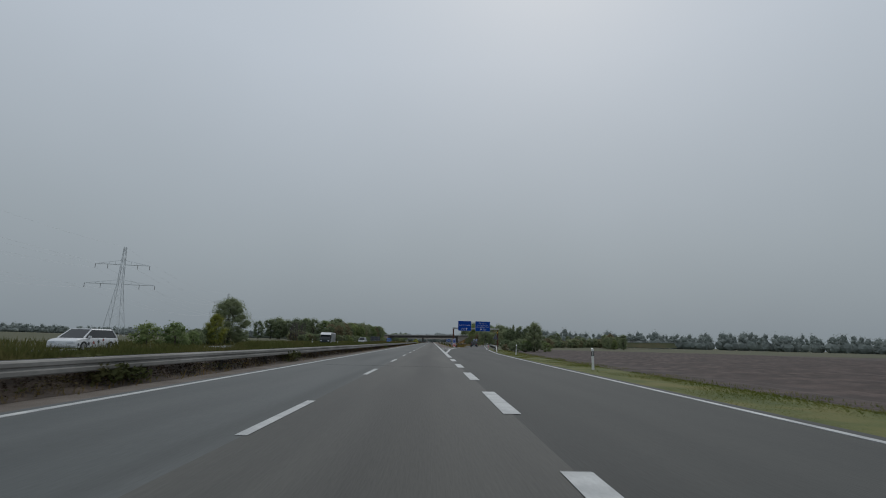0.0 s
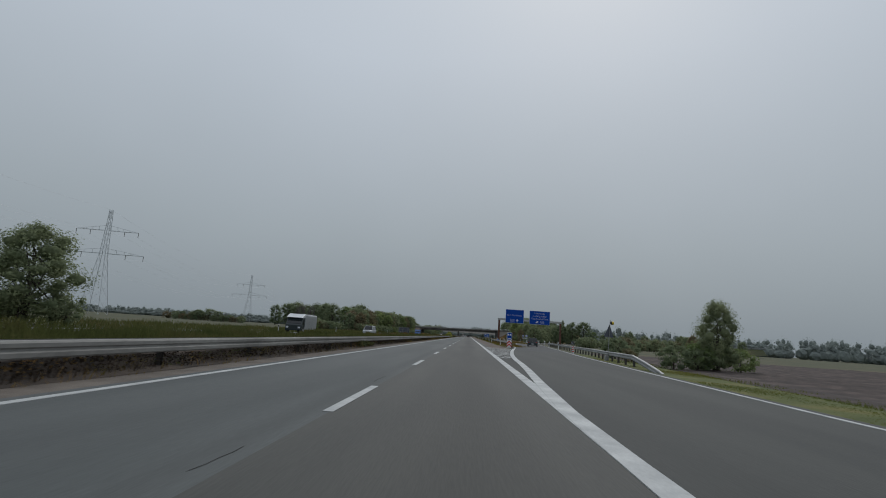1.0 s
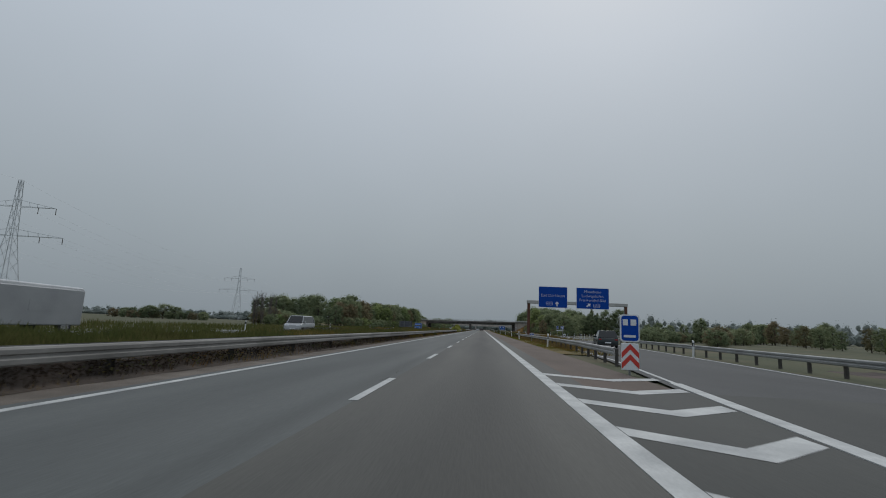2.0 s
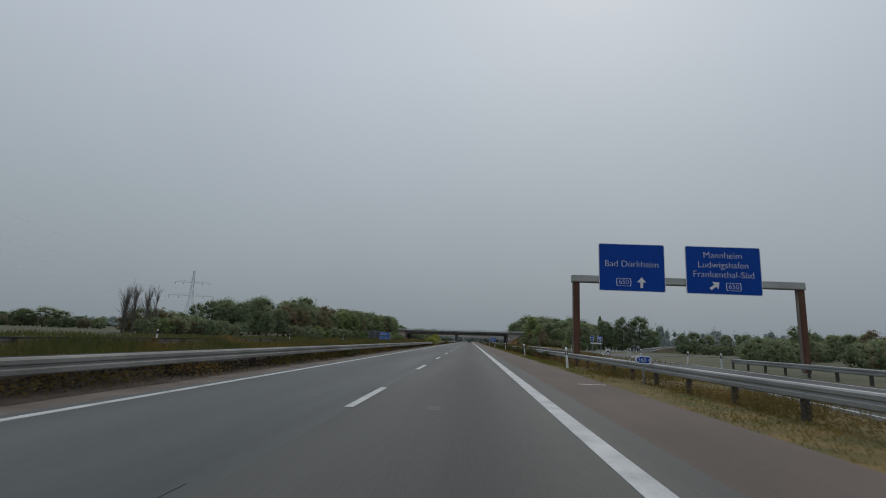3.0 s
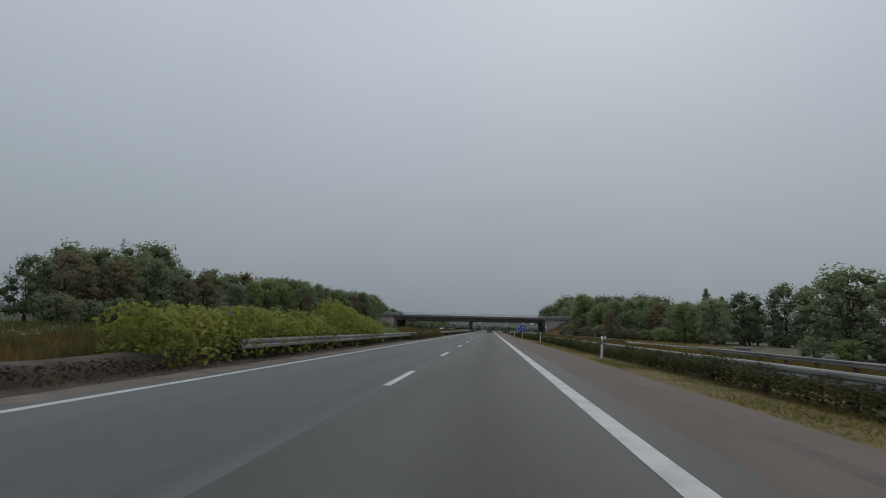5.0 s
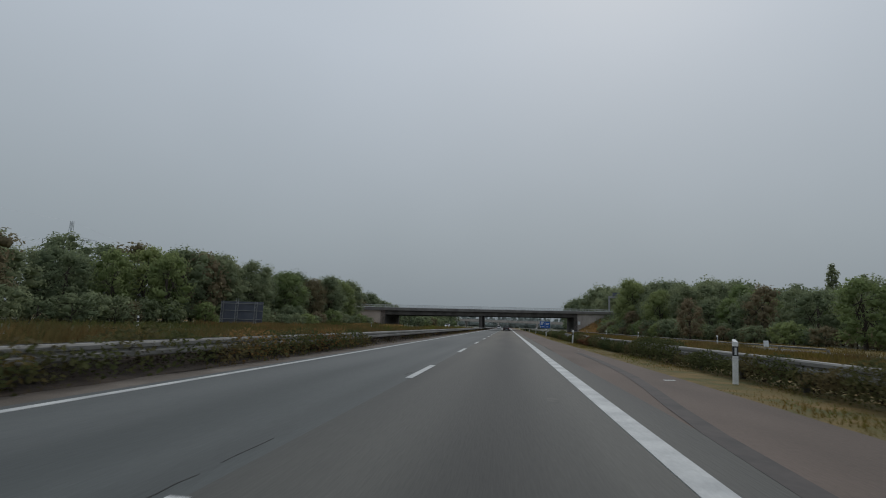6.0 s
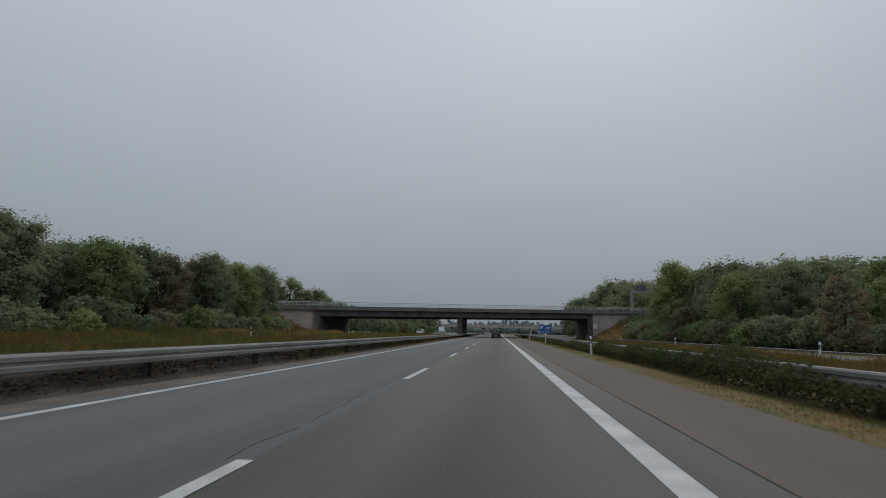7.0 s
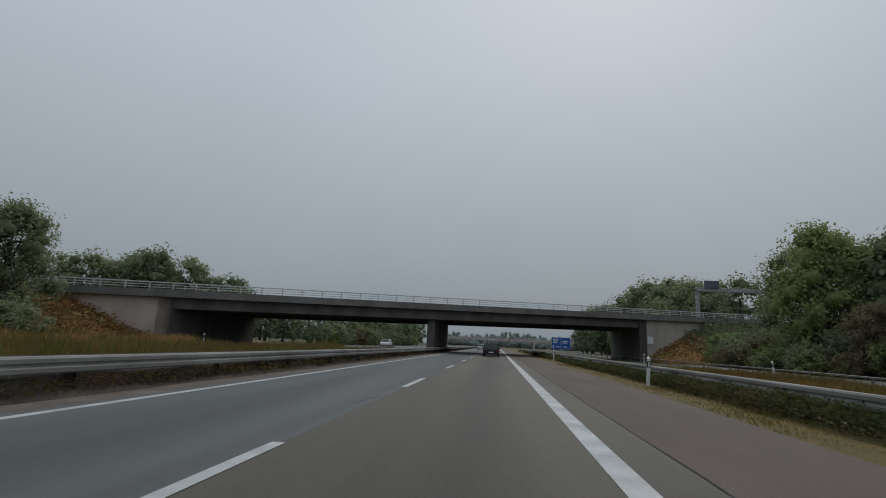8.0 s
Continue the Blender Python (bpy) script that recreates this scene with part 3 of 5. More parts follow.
# ---------- overhead sign gantry ----------
def sign_board(parent, x0, x1, z0, z1, y, mat=BLUE, name="sign_board"):
    b = Geo()
    c, r = [], 0.09
    for cx, cz, a0 in ((x1 - r, z0 + r, -90), (x1 - r, z1 - r, 0), (x0 + r, z1 - r, 90), (x0 + r, z0 + r, 180)):
        c += [(cx + r * math.cos(radians(a0 + k * 30)), cz + r * math.sin(radians(a0 + k * 30))) for k in range(4)]
    b.prism(c, y, y + 0.05)
    board = part(name, b, WHITE, parent, "blue board with thin white rim")
    f = Geo()
    cx, cz = (x0 + x1) / 2, (z0 + z1) / 2
    s, q = 1 - 0.07 / (x1 - x0), 1 - 0.07 / (z1 - z0)
    f.prism([(cx + (u - cx) * s, cz + (w - cz) * q) for u, w in c], y - 0.006, y + 0.002)
    part("sign_face", f, mat, board)
    return board


def route_shield(parent, x, z, y, text):
    w, h = 0.42, 0.24
    def hexa(s):
        return [(x - w * s, z - h * s), (x + w * s, z - h * s), (x + w * s * 1.08, z), (x + w * s, z + h * s), (x - w * s, z + h * s), (x - w * s * 1.08, z)]
    g = Geo()
    g.prism(hexa(1.0), y - 0.010, y - 0.004)
    part("shield_rim", g, WHITE, parent)
    g = Geo()
    g.prism(hexa(0.9), y - 0.014, y - 0.008)
    part("shield_face", g, BLUE, parent)
    words(text, 0.42, WHITE, parent, x, z, y - 0.018)


def arrow(parent, x, z, y, turn, s=1.0):
    pts = [(-0.09, -0.36), (0.09, -0.36), (0.09, 0.02), (0.30, 0.02), (0, 0.36), (-0.30, 0.02), (-0.09, 0.02)]
    c, d = math.cos(radians(turn)), math.sin(radians(turn))
    g = Geo()
    g.prism([(x + s * (u * c + w * d), z + s * (-u * d + w * c)) for u, w in pts], y - 0.012, y - 0.006)
    part("arrow", g, WHITE, parent, "white arrow")


GY = 144.0
gantry = thing("sign_gantry", "rust-coloured steel gantry with two blue direction signs", "sign gantry")
for x in (8.30, 21.62):
    g = Geo()
    g.box(x - 0.19, GY - 0.16, -0.1, x + 0.19, GY + 0.16, 4.97)
    leg = part("leg", g, RUST, gantry, "reddish weathering steel column", bevel=0.03)
    g = Geo()
    g.box(x - 0.21, GY - 0.13, -0.1, x - 0.185, GY + 0.13, 4.95)
    part("side_plate", g, RUST_SIDE, leg, "grey streaked side plate")
    g = Geo()
    g.box(x - 0.3, GY - 0.28, -0.12, x + 0.3, GY + 0.28, 0.03)
    part("foot_plate", g, CONCRETE, leg, "concrete footing")
g = Geo()
g.box(8.02, GY - 0.22, 4.97, 21.86, GY + 0.22, 5.38)
beam = part("beam", g, BEAM_GREY, gantry, "pale grey box beam", bevel=0.03)
g = Geo()
g.box(8.02, GY - 0.24, 4.935, 21.86, GY + 0.24, 4.968)
part("bottom_flange", g, STEEL_OLD, beam, "darker lower flange")
for x in (9.2, 14.15, 19.6):
    g = Geo()
    g.box(x, GY - 0.235, 4.99, x + 0.1, GY - 0.2, 5.36)
    part("flange", g, BEAM_GREY, beam)
BOARDS = ((9.62, 13.59), (14.83, 19.28))
b1, b2 = (sign_board(gantry, x0, x1, 4.45, 7.38, GY - 0.33) for x0, x1 in BOARDS)
FY = GY - 0.336
words("Bad Dürkheim", 0.56, WHITE, b1, 11.6, 6.12, FY - 0.008)
route_shield(b1, 11.1, 5.0, FY, "650")
arrow(b1, 12.17, 5.0, FY, 0, 0.92)
for k, w in enumerate(("Mannheim", "Ludwigshafen", "Frankenthal-Süd")):
    words(w, 0.56, WHITE, b2, 17.05, 6.83 - 0.59 * k, FY - 0.008)
route_shield(b2, 17.6, 4.93, FY, "650")
arrow(b2, 16.5, 4.97, FY, 52, 0.95)
for x0, x1 in BOARDS:
    for x in (x0 + 0.8, x1 - 0.8):
        g = Geo()
        g.box(x - 0.05, GY - 0.275, 4.5, x + 0.05, GY - 0.225, 7.3)
        part("bracket", g, STEEL, gantry)


# ---------- marker posts ----------
def delineator():
    t = thing("marker_post", "white plastic marker post with slanted black band", "marker post", "marker posts along the road edge")
    o = [(-0.055, -0.045), (0.055, -0.045), (0.035, 0.04), (-0.035, 0.04)]
    g = Geo()
    g.prism(o, -0.1, 0.62, "z")
    part("lower_shaft", g, POST_WHITE, t)
    g = Geo()
    g.prism([(u * 1.03, w * 1.03) for u, w in o], 0.62, 0.83, "z")
    band = part("black_band", g, BLACK, t, "black band")
    g = Geo()
    g.box(-0.022, -0.055, 0.645, 0.022, -0.045, 0.805)
    part("reflector", g, REFLECT, band, "white reflector")
    g = Geo()
    k = 0.96
    g.v += [(u, w, 0.83) for u, w in o] + [(o[0][0] * k, o[0][1], 0.93), (o[1][0] * k, o[1][1], 0.93), (o[2][0] * k, o[2][1], 0.98), (o[3][0] * k, o[3][1], 0.98)]
    g.f += [(3, 2, 1, 0), (4, 5, 6, 7), (0, 1, 5, 4), (1, 2, 6, 5), (2, 3, 7, 6), (3, 0, 4, 7)]
    part("cap", g, POST_WHITE, t)
    return t


post = delineator()
post.matrix_basis = pose(9.39, 17.05, -0.02, 0, 0, 3)
for x, y, lean in ((10.3, 43.5, 3), (6.6, 138.0, -4), (6.97, 160.2, -7), (7.15, 188.5, -2), (6.95, 216.5, 3), (6.9, 244.3, 1), (6.75, 270.9, 4), (6.97, 299.4, -1), (7.25, 328.7, 2),
                   (7.2, 356.5, 0), (7.2, 384.5, 3), (7.1, 412, -2), (6.8, 440, 2), (6.8, 468, 0), (6.6, 110.5, 2)):
    copy_thing(post, pose(x, y, -0.02, random.uniform(-3, 3), lean, random.uniform(-8, 8)))
for x, y in ((14.2, 104), (16.4, 126), (19.2, 149), (20.1, 156.5), (20.4, 169), (21.7, 176.5), (24.6, 187)):
    copy_thing(post, pose(x, y, -0.02, 2, random.uniform(-4, 4), 20))
for x, y in ((18.6, 275), (18.7, 300), (18.9, 322), (19.1, 344), (19.3, 372), (33, 222), (45, 246), (39, 246), (52, 268), (24.4, 198), (64, 278), (18.4, 196), (26.8, 222)):
    copy_thing(post, pose(x, y, -0.02, 2, random.uniform(-6, 6), 10))
for y in (95, 122, 150, 178, 206, 262, 318, 350):
    copy_thing(post, pose(-22.0, y, -0.02, 0, random.uniform(-3, 3), 180))


def leaves(g, rng, centre, radii, count, size, up=0.0):
    """Leaf sprays scattered over a lump's surface."""
    for _ in range(count):
        d = Vector((rng.gauss(0, 1), rng.gauss(0, 1), rng.gauss(0, 1) + up)).normalized()
        p = Vector(centre) + Vector((d.x * radii[0], d.y * radii[1], d.z * radii[2])) * rng.uniform(0.72, 1.08)
        n = (d + Vector((rng.uniform(-1, 1), rng.uniform(-1, 1), rng.uniform(-0.6, 1.2))) * 0.8).normalized()
        a = n.orthogonal().normalized()
        a.rotate(Matrix.Rotation(rng.uniform(0, 6.28), 3, n))
        b = n.cross(a)
        s = size * rng.uniform(0.55, 1.35)
        g.spray((n + Vector((d.x, d.y, abs(d.z) + 0.5)) * 0.9).normalized(), p - a * s, p - b * s * 0.55 + a * s * 0.1, p + a * s, p + b * s * 0.6)


# ---------- overpass ----------
BL, BR = Vector((-28.9, 355.1, 0)), Vector((20.8, 379.0, 0))
U = (BR - BL).normalized()                      # along the deck
DEPTH = 17.0                                    # width of the deck along the road
def deck_z(s):
    return 4.1 + 0.0225 * s                     # lower edge of the parapet beam, s metres from the left abutment


def on_deck(s, back, z):
    p = BL + U * s
    return Vector((p.x, p.y + back, z))


SPAN = (BR - BL).length
bridge = thing("overpass", "concrete motorway overpass with pale railings on a central pier", "bridge")


def deck_beam(name, s0, s1, f, r, lo, hi, mat, label=""):
    g = Geo()
    rows = []
    for s in steps(s0, s1, 4):
        z = deck_z(s)
        rows.append([on_deck(s, a, z + b) for a, b in ((f, lo), (r, lo), (r, hi), (f, hi), (f, lo))])
    g.strip(rows)
    for s, o in ((s0, 1), (s1, -1)):
        q = [on_deck(s, a, deck_z(s) + b) for a, b in ((f, lo), (r, lo), (r, hi), (f, hi))]
        g.quad(*(q if o > 0 else q[::-1]))
    return part(name, g, mat, bridge, label)


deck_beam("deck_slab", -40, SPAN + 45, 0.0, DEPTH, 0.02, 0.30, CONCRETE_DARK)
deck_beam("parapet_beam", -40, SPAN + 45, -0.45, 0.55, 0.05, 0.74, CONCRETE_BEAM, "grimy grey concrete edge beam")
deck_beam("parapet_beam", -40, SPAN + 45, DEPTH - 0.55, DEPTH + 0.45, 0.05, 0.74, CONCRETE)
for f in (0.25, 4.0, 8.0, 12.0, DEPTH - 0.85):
    deck_beam("girder", 0, SPAN, f, f + 0.6, -1.0, 0.02, CONCRETE_DARK, "dark concrete girder")
for f in (-0.2, DEPTH + 0.2):
    rail = part("railing", Geo(), RAIL_PAINT, bridge, "pale steel railing")
    for dz, r in ((1.42, 0.05), (1.18, 0.03), (0.95, 0.03)):
        g = Geo()
        g.sweep([(-r, -r), (r, -r), (r, r), (-r, r)], [on_deck(s, f, deck_z(s) + dz) for s in steps(-40, SPAN + 45, 8)])
        part("handrail", g, RAIL_PAINT, rail)
    g = Geo()
    g.box(-0.035, -0.035, 0, 0.035, 0.035, 0.68)
    me = g.mesh("baluster", RAIL_PAINT)
    for s in steps(-38, SPAN + 43, 2.0):
        p = part("baluster", me, RAIL_PAINT, rail)
        p.location = on_deck(s, f, deck_z(s) + 0.74)
# abutments: face under the deck, and wing walls in the plane of the front
for s0, s1, mat, lab in ((-9.5, 0.0, CONCRETE_WARM, "light pinkish concrete wing wall"), (SPAN, SPAN + 14, CONCRETE, "light concrete wing wall")):
    g = Geo()
    g.strip([[on_deck(s, a, -0.2 if b == 0 else deck_z(s) + 0.06) for a, b in ((0.06, 0), (0.06, 1))] for s in steps(s0, s1, 3)])
    g.strip([[on_deck(s, a, -0.2 if b == 0 else deck_z(s) + 0.06) for a, b in ((0.9, 1), (0.9, 0))] for s in steps(s0, s1, 3)])
    part("wing_wall", g, mat, bridge, lab)
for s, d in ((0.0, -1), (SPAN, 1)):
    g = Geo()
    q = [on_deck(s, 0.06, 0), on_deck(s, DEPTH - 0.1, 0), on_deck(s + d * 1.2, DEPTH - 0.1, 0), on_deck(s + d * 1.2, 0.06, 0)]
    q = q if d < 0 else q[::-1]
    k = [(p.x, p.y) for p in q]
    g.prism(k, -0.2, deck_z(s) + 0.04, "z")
    # the shade under the deck is put into the wall's dark colour
    part("abutment", g, CONCRETE_DARK, bridge, "concrete abutment wall with painted under-deck shade")
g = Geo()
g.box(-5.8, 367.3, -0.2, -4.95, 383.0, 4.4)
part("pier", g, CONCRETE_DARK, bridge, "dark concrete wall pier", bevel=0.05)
g = Geo()
c = on_deck(SPAN + 1.6, -0.02, 0)
g.box(c.x - 0.45, c.y - 0.05, 2.3, c.x + 0.45, c.y + 0.02, 3.25)
tagged(new("wall_sign", g.mesh("wall_sign", WHITE)), "small white plate fixed on the abutment wall", "sign")

# embankments beside the abutments
def bank_height(s, a, side, s_end):
    """Height of the bank s metres along the deck and a metres behind its front."""
    h = (deck_z(s) - 0.15) * min(1, max(0, abs(s - s_end)) / (11.0 if side > 0 else 8.0))
    k = 1 if -0.6 <= a <= DEPTH else max(0, 1 - (abs(a if a < 0 else a - DEPTH) - 0.5) / 9.5)
    return -0.08 + h * k + (0.25 * noise.noise((s * 0.4, a * 0.4, 5)) * min(1, h) if a < -1 else 0)


def embankment(name, s0, s1, side, label):
    g = Geo()
    g.strip([[on_deck(s, a, bank_height(s, a, side, s0 if side > 0 else s1)) for a in (-11, -8, -5.5, -3, -0.6, 0.4, DEPTH - 0.4, DEPTH + 5, DEPTH + 11)] for s in steps(s0, s1, 2.0)])
    setting(name, g, BANK, label, "embankment", True)


def bank_weeds(s0, s1, side, s_end, count, mat, label, seed, low=0.35, high=0.9):
    r = random.Random(seed)
    g = Geo()
    for _ in range(count):
        s, a = r.uniform(s0, s1), r.uniform(-10.5, 0.0)
        p = on_deck(s, a, bank_height(s, a, side, s_end) - 0.04)
        if p.z < -0.05 and r.random() < 0.5:
            continue
        leaves(g, r, p + Vector((0, 0, r.uniform(0, high) * r.random())), (0.1, 0.1, 0.15), 1, 0.2, 0.5)
    tagged(new("bank_weeds", g.mesh("bank_weeds", mat)), label, "weeds", kind="stuff")


embankment("embankment", SPAN + 1.0, SPAN + 70, 1, "overgrown earth embankment beside the overpass")
embankment("embankment", -66, -1.0, -1, "overgrown earth embankment beside the overpass")
bank_weeds(SPAN + 1, SPAN + 9, 1, SPAN + 1, 6000, BANK_LEAF, "rust-orange weeds on the bank", 91)
bank_weeds(SPAN + 7, SPAN + 40, 1, SPAN + 1, 14000, LEAF, "green brambles on the bank", 92, 0.4, 1.3)
bank_weeds(-34, -1, -1, -1.0, 14000, BANK_LEAF, "rust-orange weeds on the bank", 93)
bank_weeds(-40, -10, -1, -1.0, 7000, HEDGE_LEAF, "green brambles on the bank", 94, 0.4, 1.3)

# second overpass further on
bridge = thing("overpass", "distant grey concrete overpass across the motorway", "bridge")
BL, DEPTH = Vector((-60, 606, 0)), 14.0
U = Vector((1, 0.12, 0)).normalized()
def deck_z(s):
    return 5.2
deck_beam("deck_slab", 0, 130, 0, DEPTH, -1.2, 0.6, CONCRETE)
deck_beam("railing", 0, 130, -0.1, 0.1, 1.2, 1.35, RAIL_PAINT)
for x in (-30, -5, 24):
    g = Geo()
    g.box(x - 0.5, 612, -0.2, x + 0.5, 624, 4.2)
    part("pier", g, CONCRETE, bridge)

# ---------- trees ----------
BALL = bmesh.new()
bmesh.ops.create_icosphere(BALL, subdivisions=2, radius=1.0)
BALL_V, BALL_F = [v.co.copy() for v in BALL.verts], [tuple(v.index for v in f.verts) for f in BALL.faces]
BALL.free()
def clump(g, rng, c, r, count, size, soft=0.55, heart=0.44, deep=0.22):
    """A dense uneven clump of foliage: a knobbly heart wrapped in leaf sprays that mostly face outward."""
    k, o = len(g.v), rng.uniform(0, 90)
    for v in BALL_V:
        d = heart * 0.82 + 0.22 * noise.noise(v * 1.7 + Vector((o, 0, 0)))
        g.v.append((c[0] + v.x * r[0] * d, c[1] + v.y * r[1] * d, c[2] + v.z * r[2] * d))
        g.soft.append(tuple(v))
    g.f += [tuple(k + i for i in f) for f in BALL_F]
    for _ in range(count):
        d = Vector((rng.gauss(0, 1), rng.gauss(0, 1), rng.gauss(0, 1) + 0.2)).normalized()
        q = 0.74 + 0.34 * noise.noise(d * 1.7 + Vector((o, 0, 0))) + rng.uniform(-deep, 0.26 if heart > 0.4 else 0.17)
        p = Vector((c[0] + d.x * r[0] * q, c[1] + d.y * r[1] * q, c[2] + d.z * r[2] * q))
        n = (d + Vector((rng.uniform(-1, 1), rng.uniform(-1, 1), rng.uniform(-0.6, 1.0))) * soft).normalized()
        a = n.orthogonal().normalized()
        a.rotate(Matrix.Rotation(rng.uniform(0, 6.28), 3, n))
        b = n.cross(a)
        s = size * rng.uniform(0.5, 1.3)
        g.spray((d * 1.5 + n * 0.8 + Vector((0, 0, 0.35))).normalized(), p - a * s, p - b * s * 0.6 + a * s * 0.15, p + a * s, p + b * s * 0.65 - a * s * 0.1)


def tree(seed, height, width, lumps, per, size, leaf, base=0.05, label="", name="tree", category="tree", group="trees beside the motorway", narrow=1.0, airy=False):
    """Trunk and limbs under a rounded crown of clumps on an uneven dome."""
    rng = random.Random(seed)
    t = thing(name, label, category, group)
    g = Geo()
    h0 = height * 0.62
    r0 = 0.022 * height + 0.05
    bend = [Vector((rng.uniform(-0.2, 0.2), rng.uniform(-0.2, 0.2), 0)) * (k / 3) * height * 0.1 for k in range(4)]
    pts = [Vector((0, 0, h0 * k / 3 - (0.15 if k == 0 else 0))) + bend[k] for k in range(4)]
    for k in range(3):
        g.tube(pts[k], pts[k + 1], r0 * (1 - 0.27 * k), r0 * (1 - 0.27 * (k + 1)), 7)
    crown = Geo()
    for i in range(lumps):
        f = (i + 0.5) / lumps
        a = i * 2.39996 + rng.uniform(-0.5, 0.5)
        z = base + (0.90 - base) * f
        dome = math.sqrt(max(0.02, 1 - (max(0, z - 0.42) / 0.52) ** 2)) if z > 0.42 else 0.72 + 0.28 * z / 0.42
        rad = width * 0.5 * (0.72 * dome * narrow) * rng.uniform(0.55, 1.05) * (1 if f < 0.9 else 0.5)
        lr = width * rng.uniform(0.15, 0.24) * (0.75 + 0.25 * dome)
        c = Vector((math.cos(a) * rad, math.sin(a) * rad, height * z - (lr * 0.25 if f > 0.9 else 0) + (lr * 0.5 if z < 0.12 else 0)))
        clump(crown, rng, c, (lr, lr, lr * rng.uniform(0.7, 0.95)), per, size, *((0.7, 0.43, 0.40) if airy else ()))
        if i % 2 == 0:
            q = pts[min(3, 1 + i % 3)]
            g.tube(q.lerp(c, 0.0), q.lerp(c, 0.85), r0 * 0.35, r0 * 0.08, 5)
    for _ in range(0 if airy else int(lumps * 0.45)):  # loose sprays that break the outline
        a, z = rng.uniform(0, 6.2832), rng.uniform(0.35, 0.97)
        dome = math.sqrt(max(0.02, 1 - (max(0, z - 0.42) / 0.56) ** 2))
        c = Vector((math.cos(a) * width * 0.40 * dome * narrow, math.sin(a) * width * 0.40 * dome * narrow, z * height * 0.93))
        leaves(crown, rng, c, (width * 0.07,) * 3, 24, size * 0.7, 0.2)
    part("trunk", g, BARK, t)
    part("crown", crown, leaf, t)
    return t


def plant(kind, x, y, s=1.0, z=-0.08, wide=1.0):
    c = copy_thing(kind, pose(x, y, z, 0, 0, random.uniform(0, 360)))
    c.scale = (s * wide * random.uniform(0.9, 1.12), s * wide * random.uniform(0.9, 1.12), s)
    return c


OAKS = [tree(11 + i, 11.0, w, n, 78, 0.205, LEAF, 0.05, "tall dark green deciduous tree in a wood beside the road") for i, (w, n) in enumerate(((9.0, 32), (7.5, 29), (10.0, 34), (8.2, 29)))]
LIGHTS = [tree(31 + i, 10.0, 7.0, 28, 78, 0.195, LEAF_LIGHT, 0.05, "fresh green deciduous tree at the edge of the wood") for i in range(2)]
BROWNS = [tree(41 + i, 9.0, 7.0, 26, 78, 0.195, LEAF_BROWN, 0.06, "deciduous tree turning autumn brown in the wood") for i in range(2)]
SHRUBS = [tree(51 + i, 3.0, 4.2, 14, 58, 0.145, m, 0.06, lab, "shrub", "shrub", "shrubs beside the motorway") for i, (m, lab) in enumerate((
    (LEAF, "dense dark green shrub at the wood's edge"), (LEAF_LIGHT, "light green leafy shrub beside the road"), (LEAF_BROWN, "brownish shrub on the slope")))]
NEAR = [tree(71, 12.0, 9.0, 38, 350, 0.13, LEAF, 0.04, "tall green tree with dense small leaves on the bank", airy=True),
        tree(72, 11.0, 8.0, 34, 280, 0.13, LEAF_LIGHT, 0.04, "tall light green tree with airy crown on the bank", airy=True),
        tree(73, 10.0, 7.5, 32, 280, 0.13, LEAF_BROWN, 0.04, "tall tree with yellowing leaves beside the bank", airy=True)]
YELLOWISH = tree(74, 9.0, 6.0, 30, 220, 0.12, LEAF_YELLOW, 0.03, "small yellow-green tree beside a dark one", airy=True)
POPLAR = tree(61, 12.0, 2.6, 46, 90, 0.13, LEAF, 0.05, "slender dark poplar rising above the wood", narrow=0.7, airy=True)
first = {}
def put(kind, x, y, s=1.0, z=-0.08, wide=1.0):
    """The first one of a kind is the tree itself, all others are copies."""
    if kind.name not in first:
        first[kind.name] = 1
        kind.matrix_basis = pose(x, y, z, 0, 0, random.uniform(0, 360)) @ Matrix.Diagonal((s * wide, s * wide, s, 1))
        return kind
    return plant(kind, x, y, s, z, wide)


rng = random.Random(5)
def wood(line, depth, gap, tall, mix=(0.8, 0.1, 0.1), ground=-0.1):
    """Rows of trees behind a front line of (x, y) points; tall gives the height along y."""
    for (xa, ya), (xb, yb) in zip(line, line[1:]):
        n = max(1, round(math.hypot(xb - xa, yb - ya) / gap))
        for i in range(n):
            for k, d in enumerate(depth):
                f = (i + rng.uniform(-0.3, 0.3) + 0.5 * (k % 2)) / n
                x, y = xa + (xb - xa) * f + d + rng.uniform(-1.2, 1.2), ya + (yb - ya) * f + rng.uniform(-1.2, 1.2)
                r = rng.random()
                kind = rng.choice(OAKS) if r < mix[0] else rng.choice(LIGHTS) if r < mix[0] + mix[1] else rng.choice(BROWNS)
                base = 11.0 if kind in OAKS else 10.0 if kind in LIGHTS else 9.0
                put(kind, x, y, between(y, tall) * rng.choice((0.8, 0.92, 0.98, 1.04)) / base, ground, rng.uniform(0.9, 1.15))


def fringe(line, gap, s0, s1, kinds=(0, 0, 1, 2), jitter=1.0, z=-0.1):
    for (xa, ya), (xb, yb) in zip(line, line[1:]):
        n = max(1, round(math.hypot(xb - xa, yb - ya) / gap))
        for i in range(n):
            f = (i + rng.uniform(-0.4, 0.4)) / n
            put(SHRUBS[rng.choice(kinds)], xa + (xb - xa) * f + rng.uniform(-jitter, jitter), ya + (yb - ya) * f, rng.uniform(s0, s1), z)


